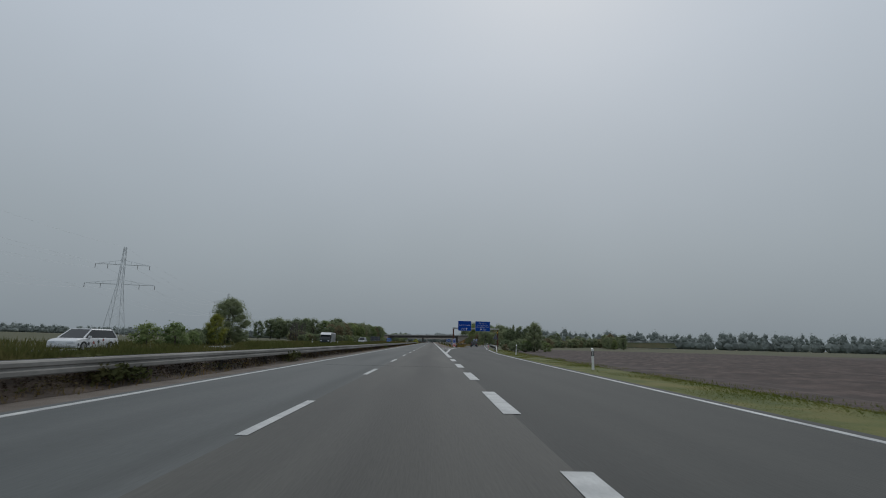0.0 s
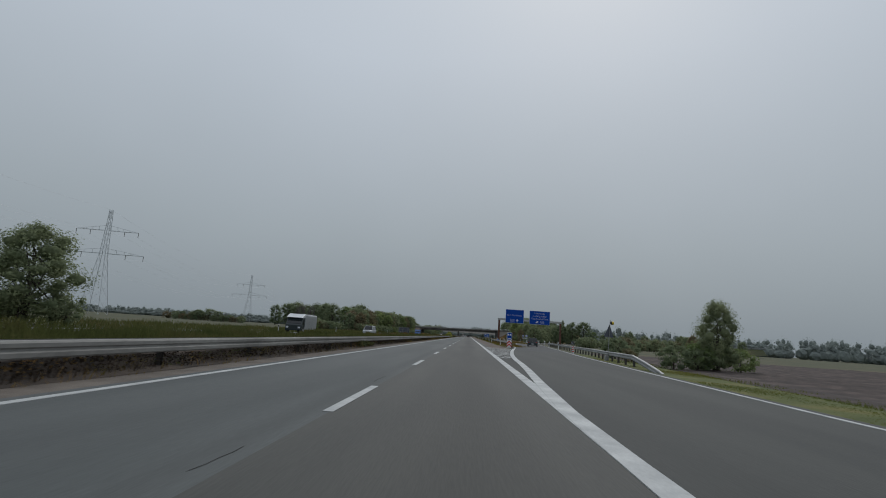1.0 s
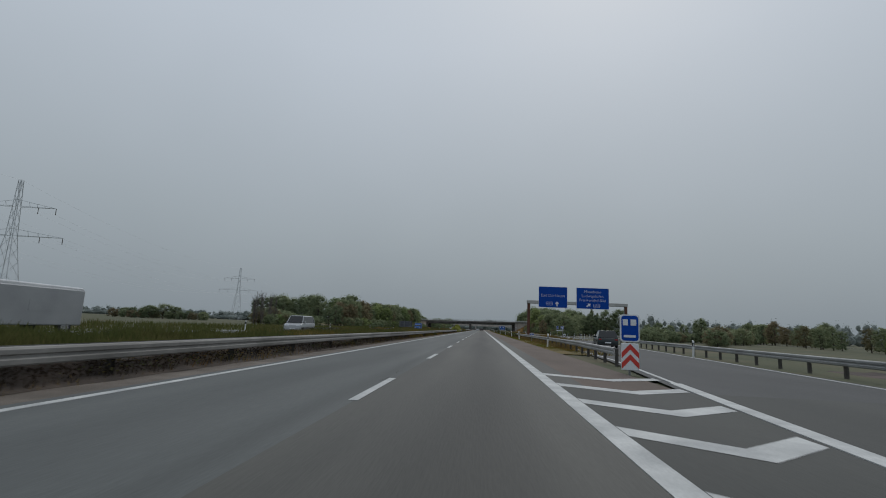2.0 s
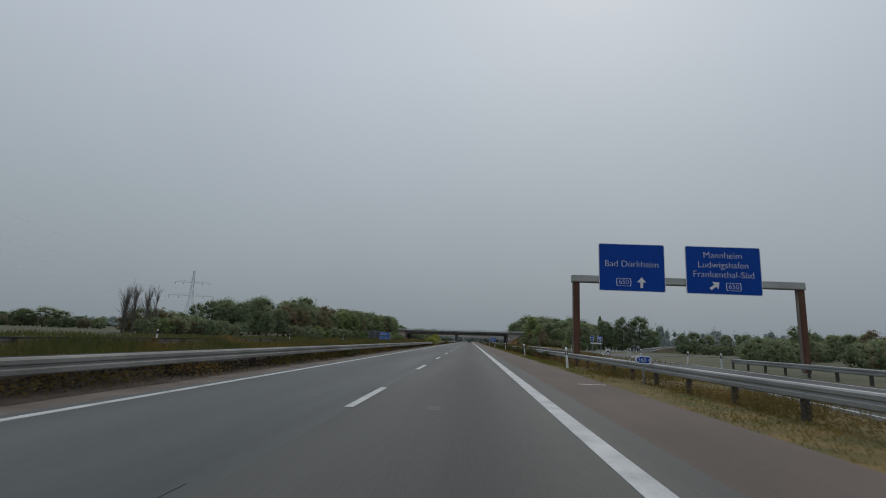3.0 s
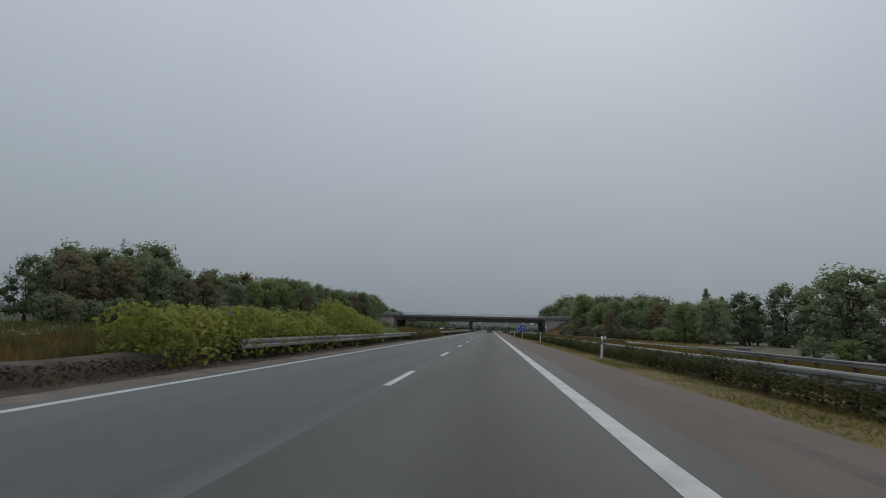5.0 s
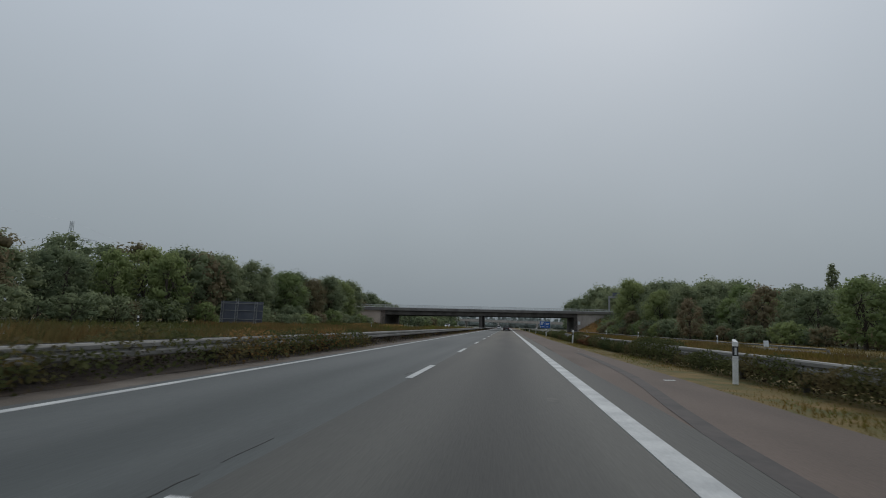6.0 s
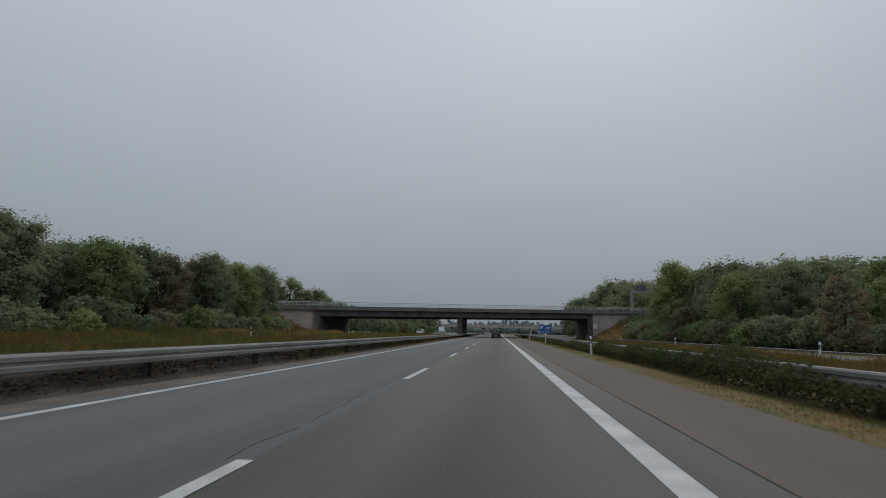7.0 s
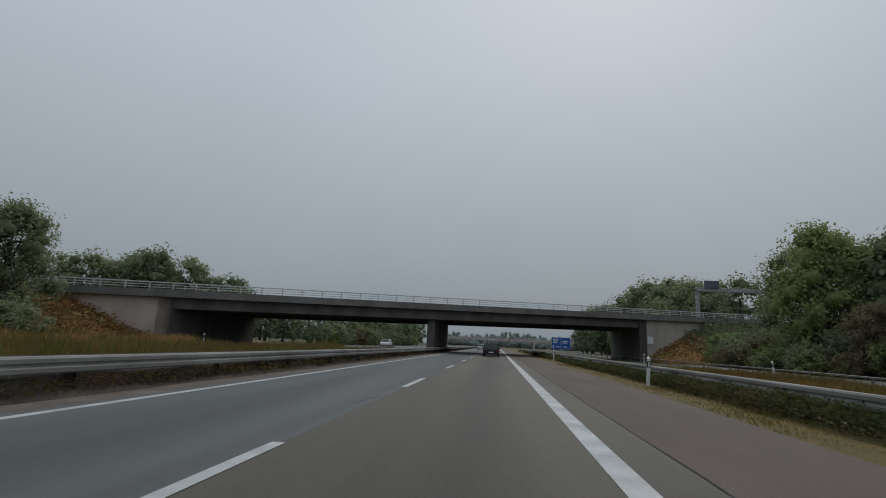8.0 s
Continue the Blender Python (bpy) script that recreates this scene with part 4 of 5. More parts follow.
# wood across the opposite carriageway
put(OAKS[1], -49.5, 236.5, 0.62, wide=1.15)
put(OAKS[3], -49.0, 242.5, 0.74)
put(BROWNS[0], -49.5, 247.5, 1.02, wide=1.2)
put(OAKS[1], -50.0, 253.0, 0.98)
put(BROWNS[1], -46.5, 252.0, 0.98)
put(OAKS[2], -49.6, 262.0, 1.20, wide=0.95)
put(OAKS[0], -47.0, 258.0, 0.96, wide=0.9)
put(OAKS[1], -52.0, 267.0, 1.10)
put(BROWNS[0], -44.5, 263.0, 0.84, wide=1.1)
TALL_W = [(266, 9.0), (276, 8.6), (284, 9.6), (292, 10.6), (300, 11.4), (312, 11.2), (326, 10.8), (345, 11.2), (365, 10.8)]
wood([(-46, 269), (-44, 284), (-42, 297), (-38.5, 318), (-37, 346)], (0, -6), 5.2, TALL_W, (0.66, 0.22, 0.12))
wood([(-57, 268), (-57, 290), (-52, 308), (-46, 330)], (0,), 5.5, [(268, 12.4), (290, 12.0), (304, 12.4), (330, 11.6)])
wood([(-62, 262), (-76, 288), (-98, 304)], (0,), 5.5, [(262, 12.0), (288, 14.0), (304, 13.5)])
for x, y, h, k in ((-88, 291, 12.5, 0), (-95, 295, 13, 2), (-104, 300, 12, 3)):
    put(OAKS[k], x, y, h / 11)
wood([(-35, 372), (-37, 402)], (0, -8), 6.0, [(366, 8.6), (402, 8.5)])
for x, y, h, k in ((-43, 391, 11.6, 0), (-48, 386, 14.2, 1), (-53, 384, 15.2, 0), (-59, 387, 15.0, 2), (-65, 385, 14.4, 0), (-71, 384, 14.0, 3), (-77, 384, 13.6, 1)):
    put(OAKS[k], x, y, h / 11)
put(LIGHTS[0], -40.0, 288.5, 0.97, wide=1.0)
fringe([(-47.5, 186), (-46, 200), (-45, 215)], 2.4, 0.75, 1.15, (0, 0, 1, 2))
fringe([(-52, 190), (-53, 212)], 2.8, 1.0, 1.5, (0, 0, 2))
put(SHRUBS[0], -24.5, 196.5, 0.62, wide=1.4)
fringe([(-44, 240), (-42, 270), (-38, 296), (-33, 316), (-29.5, 345)], 2.6, 0.7, 1.25)
fringe([(-30, 296), (-27.5, 308)], 2.2, 0.55, 0.8, (1, 1, 0))
for x, y, h, k in ((-105, 232, 5.4, 0), (-101.5, 233, 4.6, 1), (-108, 229, 4.8, 2), (-112, 233, 4.0, 1), (-116, 232, 3.8, 3), (-120, 234, 3.6, 0), (-97, 234, 3.4, 3), (-93, 236, 3.2, 1)):
    put(OAKS[k], x, y, h / 11, wide=1.7)
fringe([(-122, 231), (-108, 230), (-90, 234)], 2.0, 0.7, 1.05, (0, 0, 2))
# woods on the far side of the slip road and the parallel road
put(OAKS[0], 27.0, 230.5, 0.64, wide=1.2)
put(OAKS[2], 30.0, 233.5, 0.55, wide=1.1)
fringe([(24.5, 229), (27, 227.5), (31, 230)], 1.6, 0.45, 0.75, (0, 0, 1), 0.6)
fringe([(50, 285), (57, 280.5), (64, 281)], 2.2, 0.55, 0.9, (0, 0, 1), 0.6)
TALL_E = [(290, 9.2), (304, 8.8), (320, 9.4), (336, 11.6), (347, 13.2), (360, 14.0), (368, 16.0), (380, 14.0), (400, 16), (430, 19), (500, 18)]
wood([(46, 294), (41, 316), (39, 340), (38, 372)], (0, 7), 5.2, TALL_E, (0.68, 0.28, 0.04))
wood([(56, 300), (52, 330), (50, 372)], (0,), 6.0, [(300, 9.8), (330, 11.6), (372, 16.5)])
wood([(40, 404), (38, 440), (36, 520)], (0, 8), 7.5, TALL_E)
put(OAKS[3], 58.0, 282.0, 1.14, wide=1.15)
put(OAKS[1], 53.0, 284.5, 1.10)
put(OAKS[3], 48.0, 289.0, 0.98)
put(LIGHTS[1], 63.0, 283.0, 0.76)
put(OAKS[3], 37.5, 276.0, 0.72)
put(LIGHTS[0], 36.5, 286.0, 0.78)
put(OAKS[1], 40.5, 283.0, 0.80)
fringe([(40, 288), (37, 315), (33.5, 345), (28.5, 374)], 2.2, 0.65, 1.15, (0, 0, 1, 2))
fringe([(28.5, 352), (26.5, 374)], 2.0, 0.5, 0.9, (1, 2, 0))
put(BROWNS[0], 31.0, 317, 0.80, wide=0.8)
put(NEAR[1], 32.5, 360, 1.38)
for x, y, s, k in ((37.0, 357, 1.15, 0), (30.5, 352, 0.62, 2), (35.5, 349, 1.0, 0), (33.5, 341, 0.98, 1), (36.0, 334, 0.95, 0), (34.5, 366.0, 1.25, 0),
                   (-35.0, 344, 0.96, 0), (-34.6, 338, 0.98, 1), (-35.0, 331, 0.94, 0), (-36.0, 324, 0.98, 2), (-37.0, 316, 0.94, 1), (-39.5, 308, 0.94, 0), (-41, 300, 0.94, 0)):
    put(NEAR[k], x, y, s)
put(NEAR[1], -39.0, 341, 1.02)
for x, y, h, k in ((-40.5, 389, 9.6, 1), (-45.5, 389, 11.5, 3), (-56, 386, 14.2, 0), (-62, 386, 13.2, 1), (-38.0, 394, 8.6, 3)):
    put(OAKS[k], x, y, h / 11, wide=1.2)
put(POPLAR, 55, 321, 1.22)
put(POPLAR, 56.8, 316.5, 1.02)
fringe([(28.2, 369), (30.5, 361), (31.0, 350), (31.5, 335), (33, 318)], 1.7, 0.85, 1.35, (0, 0, 1, 2), 0.8)
fringe([(34, 366), (35, 350), (36, 330)], 2.2, 1.2, 1.7, (0, 0, 1), 0.8)
fringe([(29.0, 373.5), (32.0, 376), (35.5, 378)], 1.4, 0.75, 1.15, (0, 0, 1, 2), 0.8, 1.0)
# thicket beyond the overpass, seen under its left span
wood([(-27.5, 396), (-26, 430), (-25, 480)], (0, -7), 5.5, [(396, 5.8), (430, 7.4), (480, 9.0)], (0.8, 0.14, 0.06))
fringe([(-25.5, 388), (-24.5, 420), (-24, 460)], 2.4, 0.8, 1.3, (0, 0, 1, 2))
# trees inside the curve of the ramp
for x, y, s, k in ((60.5, 255.5, 0.52, 0), (64.5, 257, 0.60, 2), (69, 258, 0.54, 1), (74, 259, 0.58, 3), (62.5, 252, 0.42, 1), (80, 260, 0.6, 0)):
    put(OAKS[k], x, y, s, wide=1.05)
fringe([(59, 253), (64, 251), (74, 252)], 2.2, 0.7, 1.0, (0, 0, 1))
# shrub belts beyond the slip road and round the ramps
fringe([(30, 160), (36, 176), (50, 194), (66, 206)], 2.4, 0.7, 1.05, (0, 0, 0, 2))
fringe([(36, 150), (46, 172), (62, 190)], 2.8, 0.85, 1.25, (0, 0, 2))
put(OAKS[3], 51.5, 191, 0.56)
wood([(78, 190), (84, 226), (96, 262)], (0,), 5, [(190, 6.0), (226, 7.0), (262, 8.0)])
wood([(58, 140), (62, 165), (70, 184)], (0,), 5, [(140, 4.0), (184, 5.0)])
fringe([(66, 222), (90, 240)], 2.6, 1.1, 1.7, (0, 0, 2))
# trees by the exit
put(NEAR[0], 16.4, 64.2, 0.38, wide=0.85)
fringe([(13.6, 63.5), (19.0, 65.5)], 1.1, 0.38, 0.6, (0, 1, 0), 0.6)
put(SHRUBS[0], 14.3, 77.5, 0.62)
put(SHRUBS[2], 13.2, 70.5, 0.34)
put(SHRUBS[0], 16.5, 80.5, 0.45)
# trees beyond the opposite carriageway at the start
put(NEAR[0], -26.0, 63.4, 0.58, wide=1.2)
put(SHRUBS[0], -26.5, 63.5, 0.8)
put(SHRUBS[0], -25.0, 65.5, 0.7)
put(YELLOWISH, -24.0, 54.6, 0.46, wide=1.05)
fringe([(-24, 42), (-25, 60)], 2.6, 0.55, 0.85, (0, 1))

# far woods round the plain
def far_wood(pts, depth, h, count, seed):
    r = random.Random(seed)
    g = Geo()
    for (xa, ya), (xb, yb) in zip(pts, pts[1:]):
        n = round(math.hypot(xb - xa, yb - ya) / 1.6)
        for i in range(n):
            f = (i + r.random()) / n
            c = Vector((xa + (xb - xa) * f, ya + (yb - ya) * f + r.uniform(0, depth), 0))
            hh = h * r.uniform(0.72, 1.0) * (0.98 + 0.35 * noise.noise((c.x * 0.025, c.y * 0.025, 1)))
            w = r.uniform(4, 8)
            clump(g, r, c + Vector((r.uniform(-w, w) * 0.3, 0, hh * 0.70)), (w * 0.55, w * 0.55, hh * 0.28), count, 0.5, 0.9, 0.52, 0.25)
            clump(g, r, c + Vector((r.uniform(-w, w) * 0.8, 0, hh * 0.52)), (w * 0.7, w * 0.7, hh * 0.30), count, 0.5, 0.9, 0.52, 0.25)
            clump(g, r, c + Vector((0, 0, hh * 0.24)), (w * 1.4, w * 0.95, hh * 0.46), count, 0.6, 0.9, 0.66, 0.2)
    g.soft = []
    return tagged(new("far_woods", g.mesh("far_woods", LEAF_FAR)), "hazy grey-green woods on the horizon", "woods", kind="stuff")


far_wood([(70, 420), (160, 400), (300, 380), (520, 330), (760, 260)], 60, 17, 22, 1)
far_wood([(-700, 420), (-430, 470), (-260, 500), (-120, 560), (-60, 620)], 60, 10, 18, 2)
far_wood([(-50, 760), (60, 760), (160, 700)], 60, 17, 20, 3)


# ---------- vehicles ----------
def wheel(parent, x, y, r):
    g = Geo()
    g.tube((x - 0.09, y, r), (x + 0.09, y, r), r, n=18)
    w = part("wheel", g, TYRE, parent, "black tyre")
    s = 1 if x > 0 else -1
    g = Geo()
    g.tube((x + s * 0.085, y, r), (x + s * 0.1, y, r), r * 0.62, n=14)
    part("rim", g, RIM, w, "alloy rim")


def car(label, paint, at, turn, length=3.9, width=1.6, height=1.32, nose=0.9, tail=0.25, group="cars on the motorway", boxy=0.0):
    """Front towards +y. nose and tail: lengths of bonnet and boot."""
    t = thing("car", label, "car", group, at=at, turn=turn)
    L, w, sill, belt = length / 2, width / 2, 0.2, 0.56 * height + 0.04
    g = Geo()
    g.prism([(-L, sill + 0.06), (-L + 0.05, sill), (L - 0.08, sill), (L, sill + 0.1), (L - 0.03, belt - 0.2), (L - 0.22, belt - 0.1), (L - nose, belt), (-L + tail, belt), (-L + 0.04, belt - 0.04), (-L, belt - 0.25)], -w, w, "x")
    part("body", g, paint, t, smooth=True, bevel=0.07)
    a, b = -L + tail * 0.35, L - nose + 0.12
    lo = [(-w + 0.05, a), (w - 0.05, a), (w - 0.05, b), (-w + 0.05, b)]
    hi = [(-w + 0.2, a + 0.35 - 0.2 * boxy), (w - 0.2, a + 0.35 - 0.2 * boxy), (w - 0.2, b - 0.75 + 0.4 * boxy), (-w + 0.2, b - 0.75 + 0.4 * boxy)]
    g = Geo()
    g.v += [(x, y, belt - 0.01) for x, y in lo] + [(x, y, height - 0.05) for x, y in hi]
    g.f += [(3, 2, 1, 0), (4, 5, 6, 7), (0, 1, 5, 4), (1, 2, 6, 5), (2, 3, 7, 6), (3, 0, 4, 7)]
    part("windows", g, GLASS, t, "dark tinted windows", bevel=0.03)
    g = Geo()
    g.v += [(x * 1.04, y, height - 0.09) for x, y in hi] + [(x * 0.9, y * 0.97, height) for x, y in hi]
    g.f += [(3, 2, 1, 0), (4, 5, 6, 7), (0, 1, 5, 4), (1, 2, 6, 5), (2, 3, 7, 6), (3, 0, 4, 7)]
    part("roof", g, paint, t, bevel=0.03)
    for k in (0, 1, 2, 3):
        g = Geo()
        g.tube((lo[k][0] * 0.99, lo[k][1], belt - 0.02), (hi[k][0] * 1.01, hi[k][1], height - 0.06), 0.045, 0.04)
        part("pillar", g, paint, t)
    for x in (-w + 0.08, w - 0.08):
        for y in (-L + 0.75, L - 0.72):
            wheel(t, x, y, 0.29)
    for s in (-1, 1):
        g = Geo()
        g.box(s * w * 0.78 - 0.11, -L - 0.012, belt - 0.2, s * w * 0.78 + 0.11, -L + 0.08, belt - 0.09)
        part("tail_light", g, LAMP_RED, t, "red tail light", bevel=0.02)
        g = Geo()
        g.box(s * w * 0.66 - 0.19, L - 0.12, belt - 0.33, s * w * 0.66 + 0.19, L + 0.004, belt - 0.2)
        part("headlight", g, LAMP_CLEAR, t, "clear headlight", bevel=0.02)
        g = Geo()
        g.box(s * (w + 0.02) - 0.09, b - 0.45, belt - 0.02, s * (w + 0.02) + 0.09, b - 0.32, belt + 0.12)
        part("mirror", g, paint, t, bevel=0.03)
    for y in (-L - 0.015, L + 0.005):
        g = Geo()
        g.box(-0.23, y - 0.01, sill + 0.18, 0.23, y + 0.01, sill + 0.28)
        part("plate", g, WHITE, t, "plain white plate")
    g = Geo()
    g.box(-w + 0.06, -L - 0.01, sill + 0.02, w - 0.06, -L + 0.05, sill + 0.13)
    part("bumper", g, BLACK, t)
    return t


car("black estate car with dark windows on the motorway", CAR_BLACK, (1.62, 362.2, 0), 0, tail=0.3)
car("white compact car on the overtaking lane", CAR_WHITE, (-1.55, 432.0, 0), 0)
flowered = car("white car with dark flower pattern on the opposite carriageway", CAR_WHITE, (-18.9, 24.9, -0.01), 180, nose=0.85, tail=0.3)
flower = random.Random(8)
for k in range(9):
    g = Geo()
    y, z, r = -1.7 + 0.42 * k, flower.uniform(0.38, 0.66), flower.uniform(0.07, 0.13)
    for side in (-1, 1):
        o = len(g.v)
        g.v += [(side * 0.806, y + r * (1 + 0.35 * math.cos(i * 2.5)) * math.cos(i * 0.5236), z + r * (1 + 0.35 * math.cos(i * 2.5)) * math.sin(i * 0.5236)) for i in range(12)]
        g.f.append(tuple(range(o, o + 12)) if side > 0 else tuple(range(o + 11, o - 1, -1)))
    part("flower_print", g, FLOWERS[k % 2], flowered, "dark flower print")
car("dark green estate car on the slip road", CAR_DARK, (12.3, 117.0, -0.006), -7, height=1.4)
car("white car on the opposite carriageway near the bridge", CAR_WHITE, (-18.9, 405.0, -0.01), 180)
car("silver van-like car on the opposite carriageway", CAR_SILVER, (-15.4, 119.5, -0.01), 180, height=1.62, boxy=0.8, nose=0.7)
car("dark car climbing the curving ramp", CAR_DARK, (48.0, 255.2, 0.15), -36, height=1.45, boxy=0.6)


def box_vehicle(name, label, at, turn, length, width, height, cab, body_mat, cab_mat, category, capped=False):
    t = thing(name, label, category, "vehicles on the opposite carriageway", at=at, turn=turn)
    L, w = length / 2, width / 2
    g = Geo()
    g.box(-w, -L, 0.45, w, L - cab, height)
    part("cargo_body", g, body_mat, t, bevel=0.06)
    g = Geo()
    g.prism([(L - cab - 0.02, 0.35), (L, 0.35), (L, 1.0), (L - 0.12, 1.15), (L - 0.5, height * 0.84), (L - cab - 0.02, height * 0.88)], -w * 0.95, w * 0.95, "x")
    c = part("cab", g, cab_mat, t, bevel=0.06)
    g = Geo()
    g.prism([(L - 0.1, 1.16), (L - 0.085, 1.16), (L - 0.47, height * 0.8), (L - 0.5, height * 0.8)], -w * 0.85, w * 0.85, "x")
    part("windscreen", g, GLASS, c, "dark windscreen")
    if capped:
        g = Geo()
        g.prism([(-L + 0.02, height - 0.02), (L - 0.38, height * 0.84), (L - 0.1, height * 0.86), (L - cab * 0.9, height + 0.14), (-L + 0.1, height + 0.1)], -w * 0.97, w * 0.97, "x")
        part("roof", g, CAR_WHITE, t, "white moulded roof", bevel=0.06)
    for s in (-1, 1):
        g = Geo()
        g.box(s * w * 0.955 - 0.01, L - cab + 0.15, 1.12, s * w * 0.955 + 0.01, L - 0.55, height * 0.72)
        part("side_window", g, GLASS, c)
        g = Geo()
        g.box(s * w * 0.7 - 0.14, L - 0.04, 0.62, s * w * 0.7 + 0.14, L + 0.015, 0.8)
        part("headlight", g, LAMP_CLEAR, c)
        g = Geo()
        g.box(s * (w + 0.14) - 0.06, L - 0.35, 1.3, s * (w + 0.14) + 0.06, L - 0.25, 1.65)
        part("mirror", g, BLACK, c)
        g = Geo()
        g.box(s * w - 0.012, -L * 0.6, height * 0.5, s * w + 0.012, L * 0.05, height * 0.72)
        part("stripe_panel", g, CAR_DARK if body_mat is CAR_WHITE else body_mat, t)
        for y in (-L + 0.9, L - 0.7):
            wheel(t, s * (w - 0.12), y, 0.36)
    return t


box_vehicle("camper", "silver camper with dark front and white roof on the opposite carriageway", (-18.6, 93.4, -0.01), 180, 5.6, 2.0, 2.15, 1.2, CAR_SILVER, CAR_DARK, "camper", True)
box_vehicle("lorry", "blue box lorry on the opposite carriageway", (-18.6, 232.0, -0.01), 180, 4.6, 1.85, 2.1, 1.2, TRUCK_BLUE, TRUCK_BLUE, "lorry")

# ---------- small signs ----------
def pole(parent, x, y, z0, z1, r=0.035, mat=STEEL, name="pole"):
    g = Geo()
    g.tube((x, y, z0), (x, y, z1), r, n=8)
    return part(name, g, mat, parent)


t = thing("gore_beacon", "red and white chevron beacon under a blue detour sign", "road sign")
pole(t, 6.18, 88.7, -0.1, 1.68)
g = Geo()
g.box(5.93, 88.6, 0.08, 6.43, 88.66, 0.86)
b = part("beacon_board", g, WHITE, t, "white board with red chevrons", bevel=0.02)
for z in (0.12, 0.42):
    g = Geo()
    for s in (-1, 1):
        g.quad((6.18, 88.594, z + 0.26), (6.18 + s * 0.25, 88.594, z), (6.18 + s * 0.25, 88.594, z + 0.17), (6.18, 88.594, z + 0.43))
    part("red_chevron", g, RED, b, "red chevron")
s = sign_board(t, 5.9, 6.46, 0.9, 1.7, 88.6)
for x0, x1, z0, z1 in ((5.98, 6.12, 1.38, 1.56), (6.2, 6.36, 1.38, 1.56), (6.0, 6.34, 1.03, 1.1)):
    g = Geo()
    g.box(x0, 88.585, z0, x1, 88.592, z1)
    part("bar", g, WHITE, s)

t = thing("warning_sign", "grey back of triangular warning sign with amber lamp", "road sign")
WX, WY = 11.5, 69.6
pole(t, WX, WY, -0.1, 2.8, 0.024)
g = Geo()
m = pose(WX, WY, 0, 0, 0, 30)
g.prism([(-0.46, 1.62), (0.46, 1.62), (0, 2.5)], 0.03, 0.05)
g.v = [tuple(m @ Vector(p)) for p in g.v]
part("triangle_board", g, SIGN_BACK, t, "grey back of triangular board")
g = Geo()
g.tube((WX + 0.06, WY - 0.1, 2.62), (WX + 0.2, WY - 0.1, 2.62), 0.12, 0.12, 12)
lamp = part("lamp", g, YELLOW, t, "amber lens")
g = Geo()
g.tube((WX + 0.0, WY - 0.1, 2.62), (WX + 0.07, WY - 0.1, 2.62), 0.07, 0.13, 10)
part("lamp_housing", g, BLACK, lamp)
g = Geo()
g.box(WX - 0.2, WY - 0.12, -0.05, WX + 0.05, WY + 0.12, 0.34)
part("battery_box", g, STEEL, t, "grey battery box", bevel=0.02)
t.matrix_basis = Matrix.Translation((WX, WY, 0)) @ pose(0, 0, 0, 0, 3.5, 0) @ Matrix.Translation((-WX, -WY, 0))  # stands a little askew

t = thing("guide_beacon", "small red and white striped guide board at the guard rail", "road sign")
g = Geo()
g.box(12.0, 84.2, -0.05, 12.22, 84.25, 0.72)
b = part("board", g, WHITE, t, bevel=0.01)
for z in (0.1, 0.32, 0.54):
    g = Geo()
    g.quad((12.0, 84.194, z), (12.22, 84.194, z + 0.09), (12.22, 84.194, z + 0.19), (12.0, 84.194, z + 0.1))
    part("red_stripe", g, RED, b)

t = thing("kilometre_sign", "small blue kilometre sign reading 360,0 above the guard rail", "road sign")
pole(t, 7.34, 129.5, -0.1, 0.72, 0.03)
s = sign_board(t, 7.1, 7.58, 0.60, 0.85, 129.45)
words("360", 0.19, WHITE, s, 7.29, 0.725, 129.436)
words("0", 0.145, WHITE, s, 7.505, 0.705, 129.436)

t = thing("fork_beacon", "black and white chevron beacon where the slip road forks", "road sign")
m = Vector((17.9, 172.6, 0))
pole(t, m.x, m.y, -0.1, 1.0)
g = Geo()
g.box(m.x - 0.24, m.y - 0.06, 0.22, m.x + 0.24, m.y, 0.8)
b = part("beacon_board", g, WHITE, t, bevel=0.02)
g = Geo()
for s in (-1, 1):
    g.quad((m.x, m.y - 0.065, 0.52), (m.x + s * 0.23, m.y - 0.065, 0.27), (m.x + s * 0.23, m.y - 0.065, 0.45), (m.x, m.y - 0.065, 0.7))
part("chevron", g, BLACK, b)

t = thing("direction_signs", "two small blue signs over a white arrow board on two posts", "road sign")
for x in (17.3, 18.3):
    pole(t, x, 177.5, -0.1, 1.8)
for x0, x1, bars in ((17.06, 17.48, ((0.22, 0.40, 0.52, 0.74), (0.52, 0.66, 0.52, 0.74), (0.70, 0.80, 0.52, 0.74), (0.22, 0.78, 0.20, 0.27))), (17.9, 18.52, ((0.18, 0.82, 0.34, 0.76), (0.45, 0.82, 0.14, 0.21)))):
    s = sign_board(t, x0, x1, 1.68, 2.36, 177.4)
    for u, v, lo, hi in bars:
        g = Geo()
        g.box(x0 + (x1 - x0) * u, 177.385, 1.68 + 0.68 * lo, x0 + (x1 - x0) * v, 177.392, 1.68 + 0.68 * hi)
        part("bar", g, WHITE, s)
g = Geo()
g.box(18.06, 177.378, 1.99, 18.36, 177.384, 2.07)
part("dark_bar", g, BLUE_OLD, s)
g = Geo()
g.prism([(17.06, 1.34), (18.38, 1.34), (18.54, 1.42), (18.38, 1.5), (17.06, 1.5)], 177.4, 177.44)
part("arrow_board", g, WHITE, t, "white arrow board")

t = thing("marker_sign", "small white plate on a short post in the grass", "road sign")
pole(t, 18.4, 267, -0.1, 0.6, 0.025)
g = Geo()
g.box(18.25, 266.95, 0.35, 18.55, 266.99, 0.75)
part("plate", g, WHITE, t, bevel=0.01)

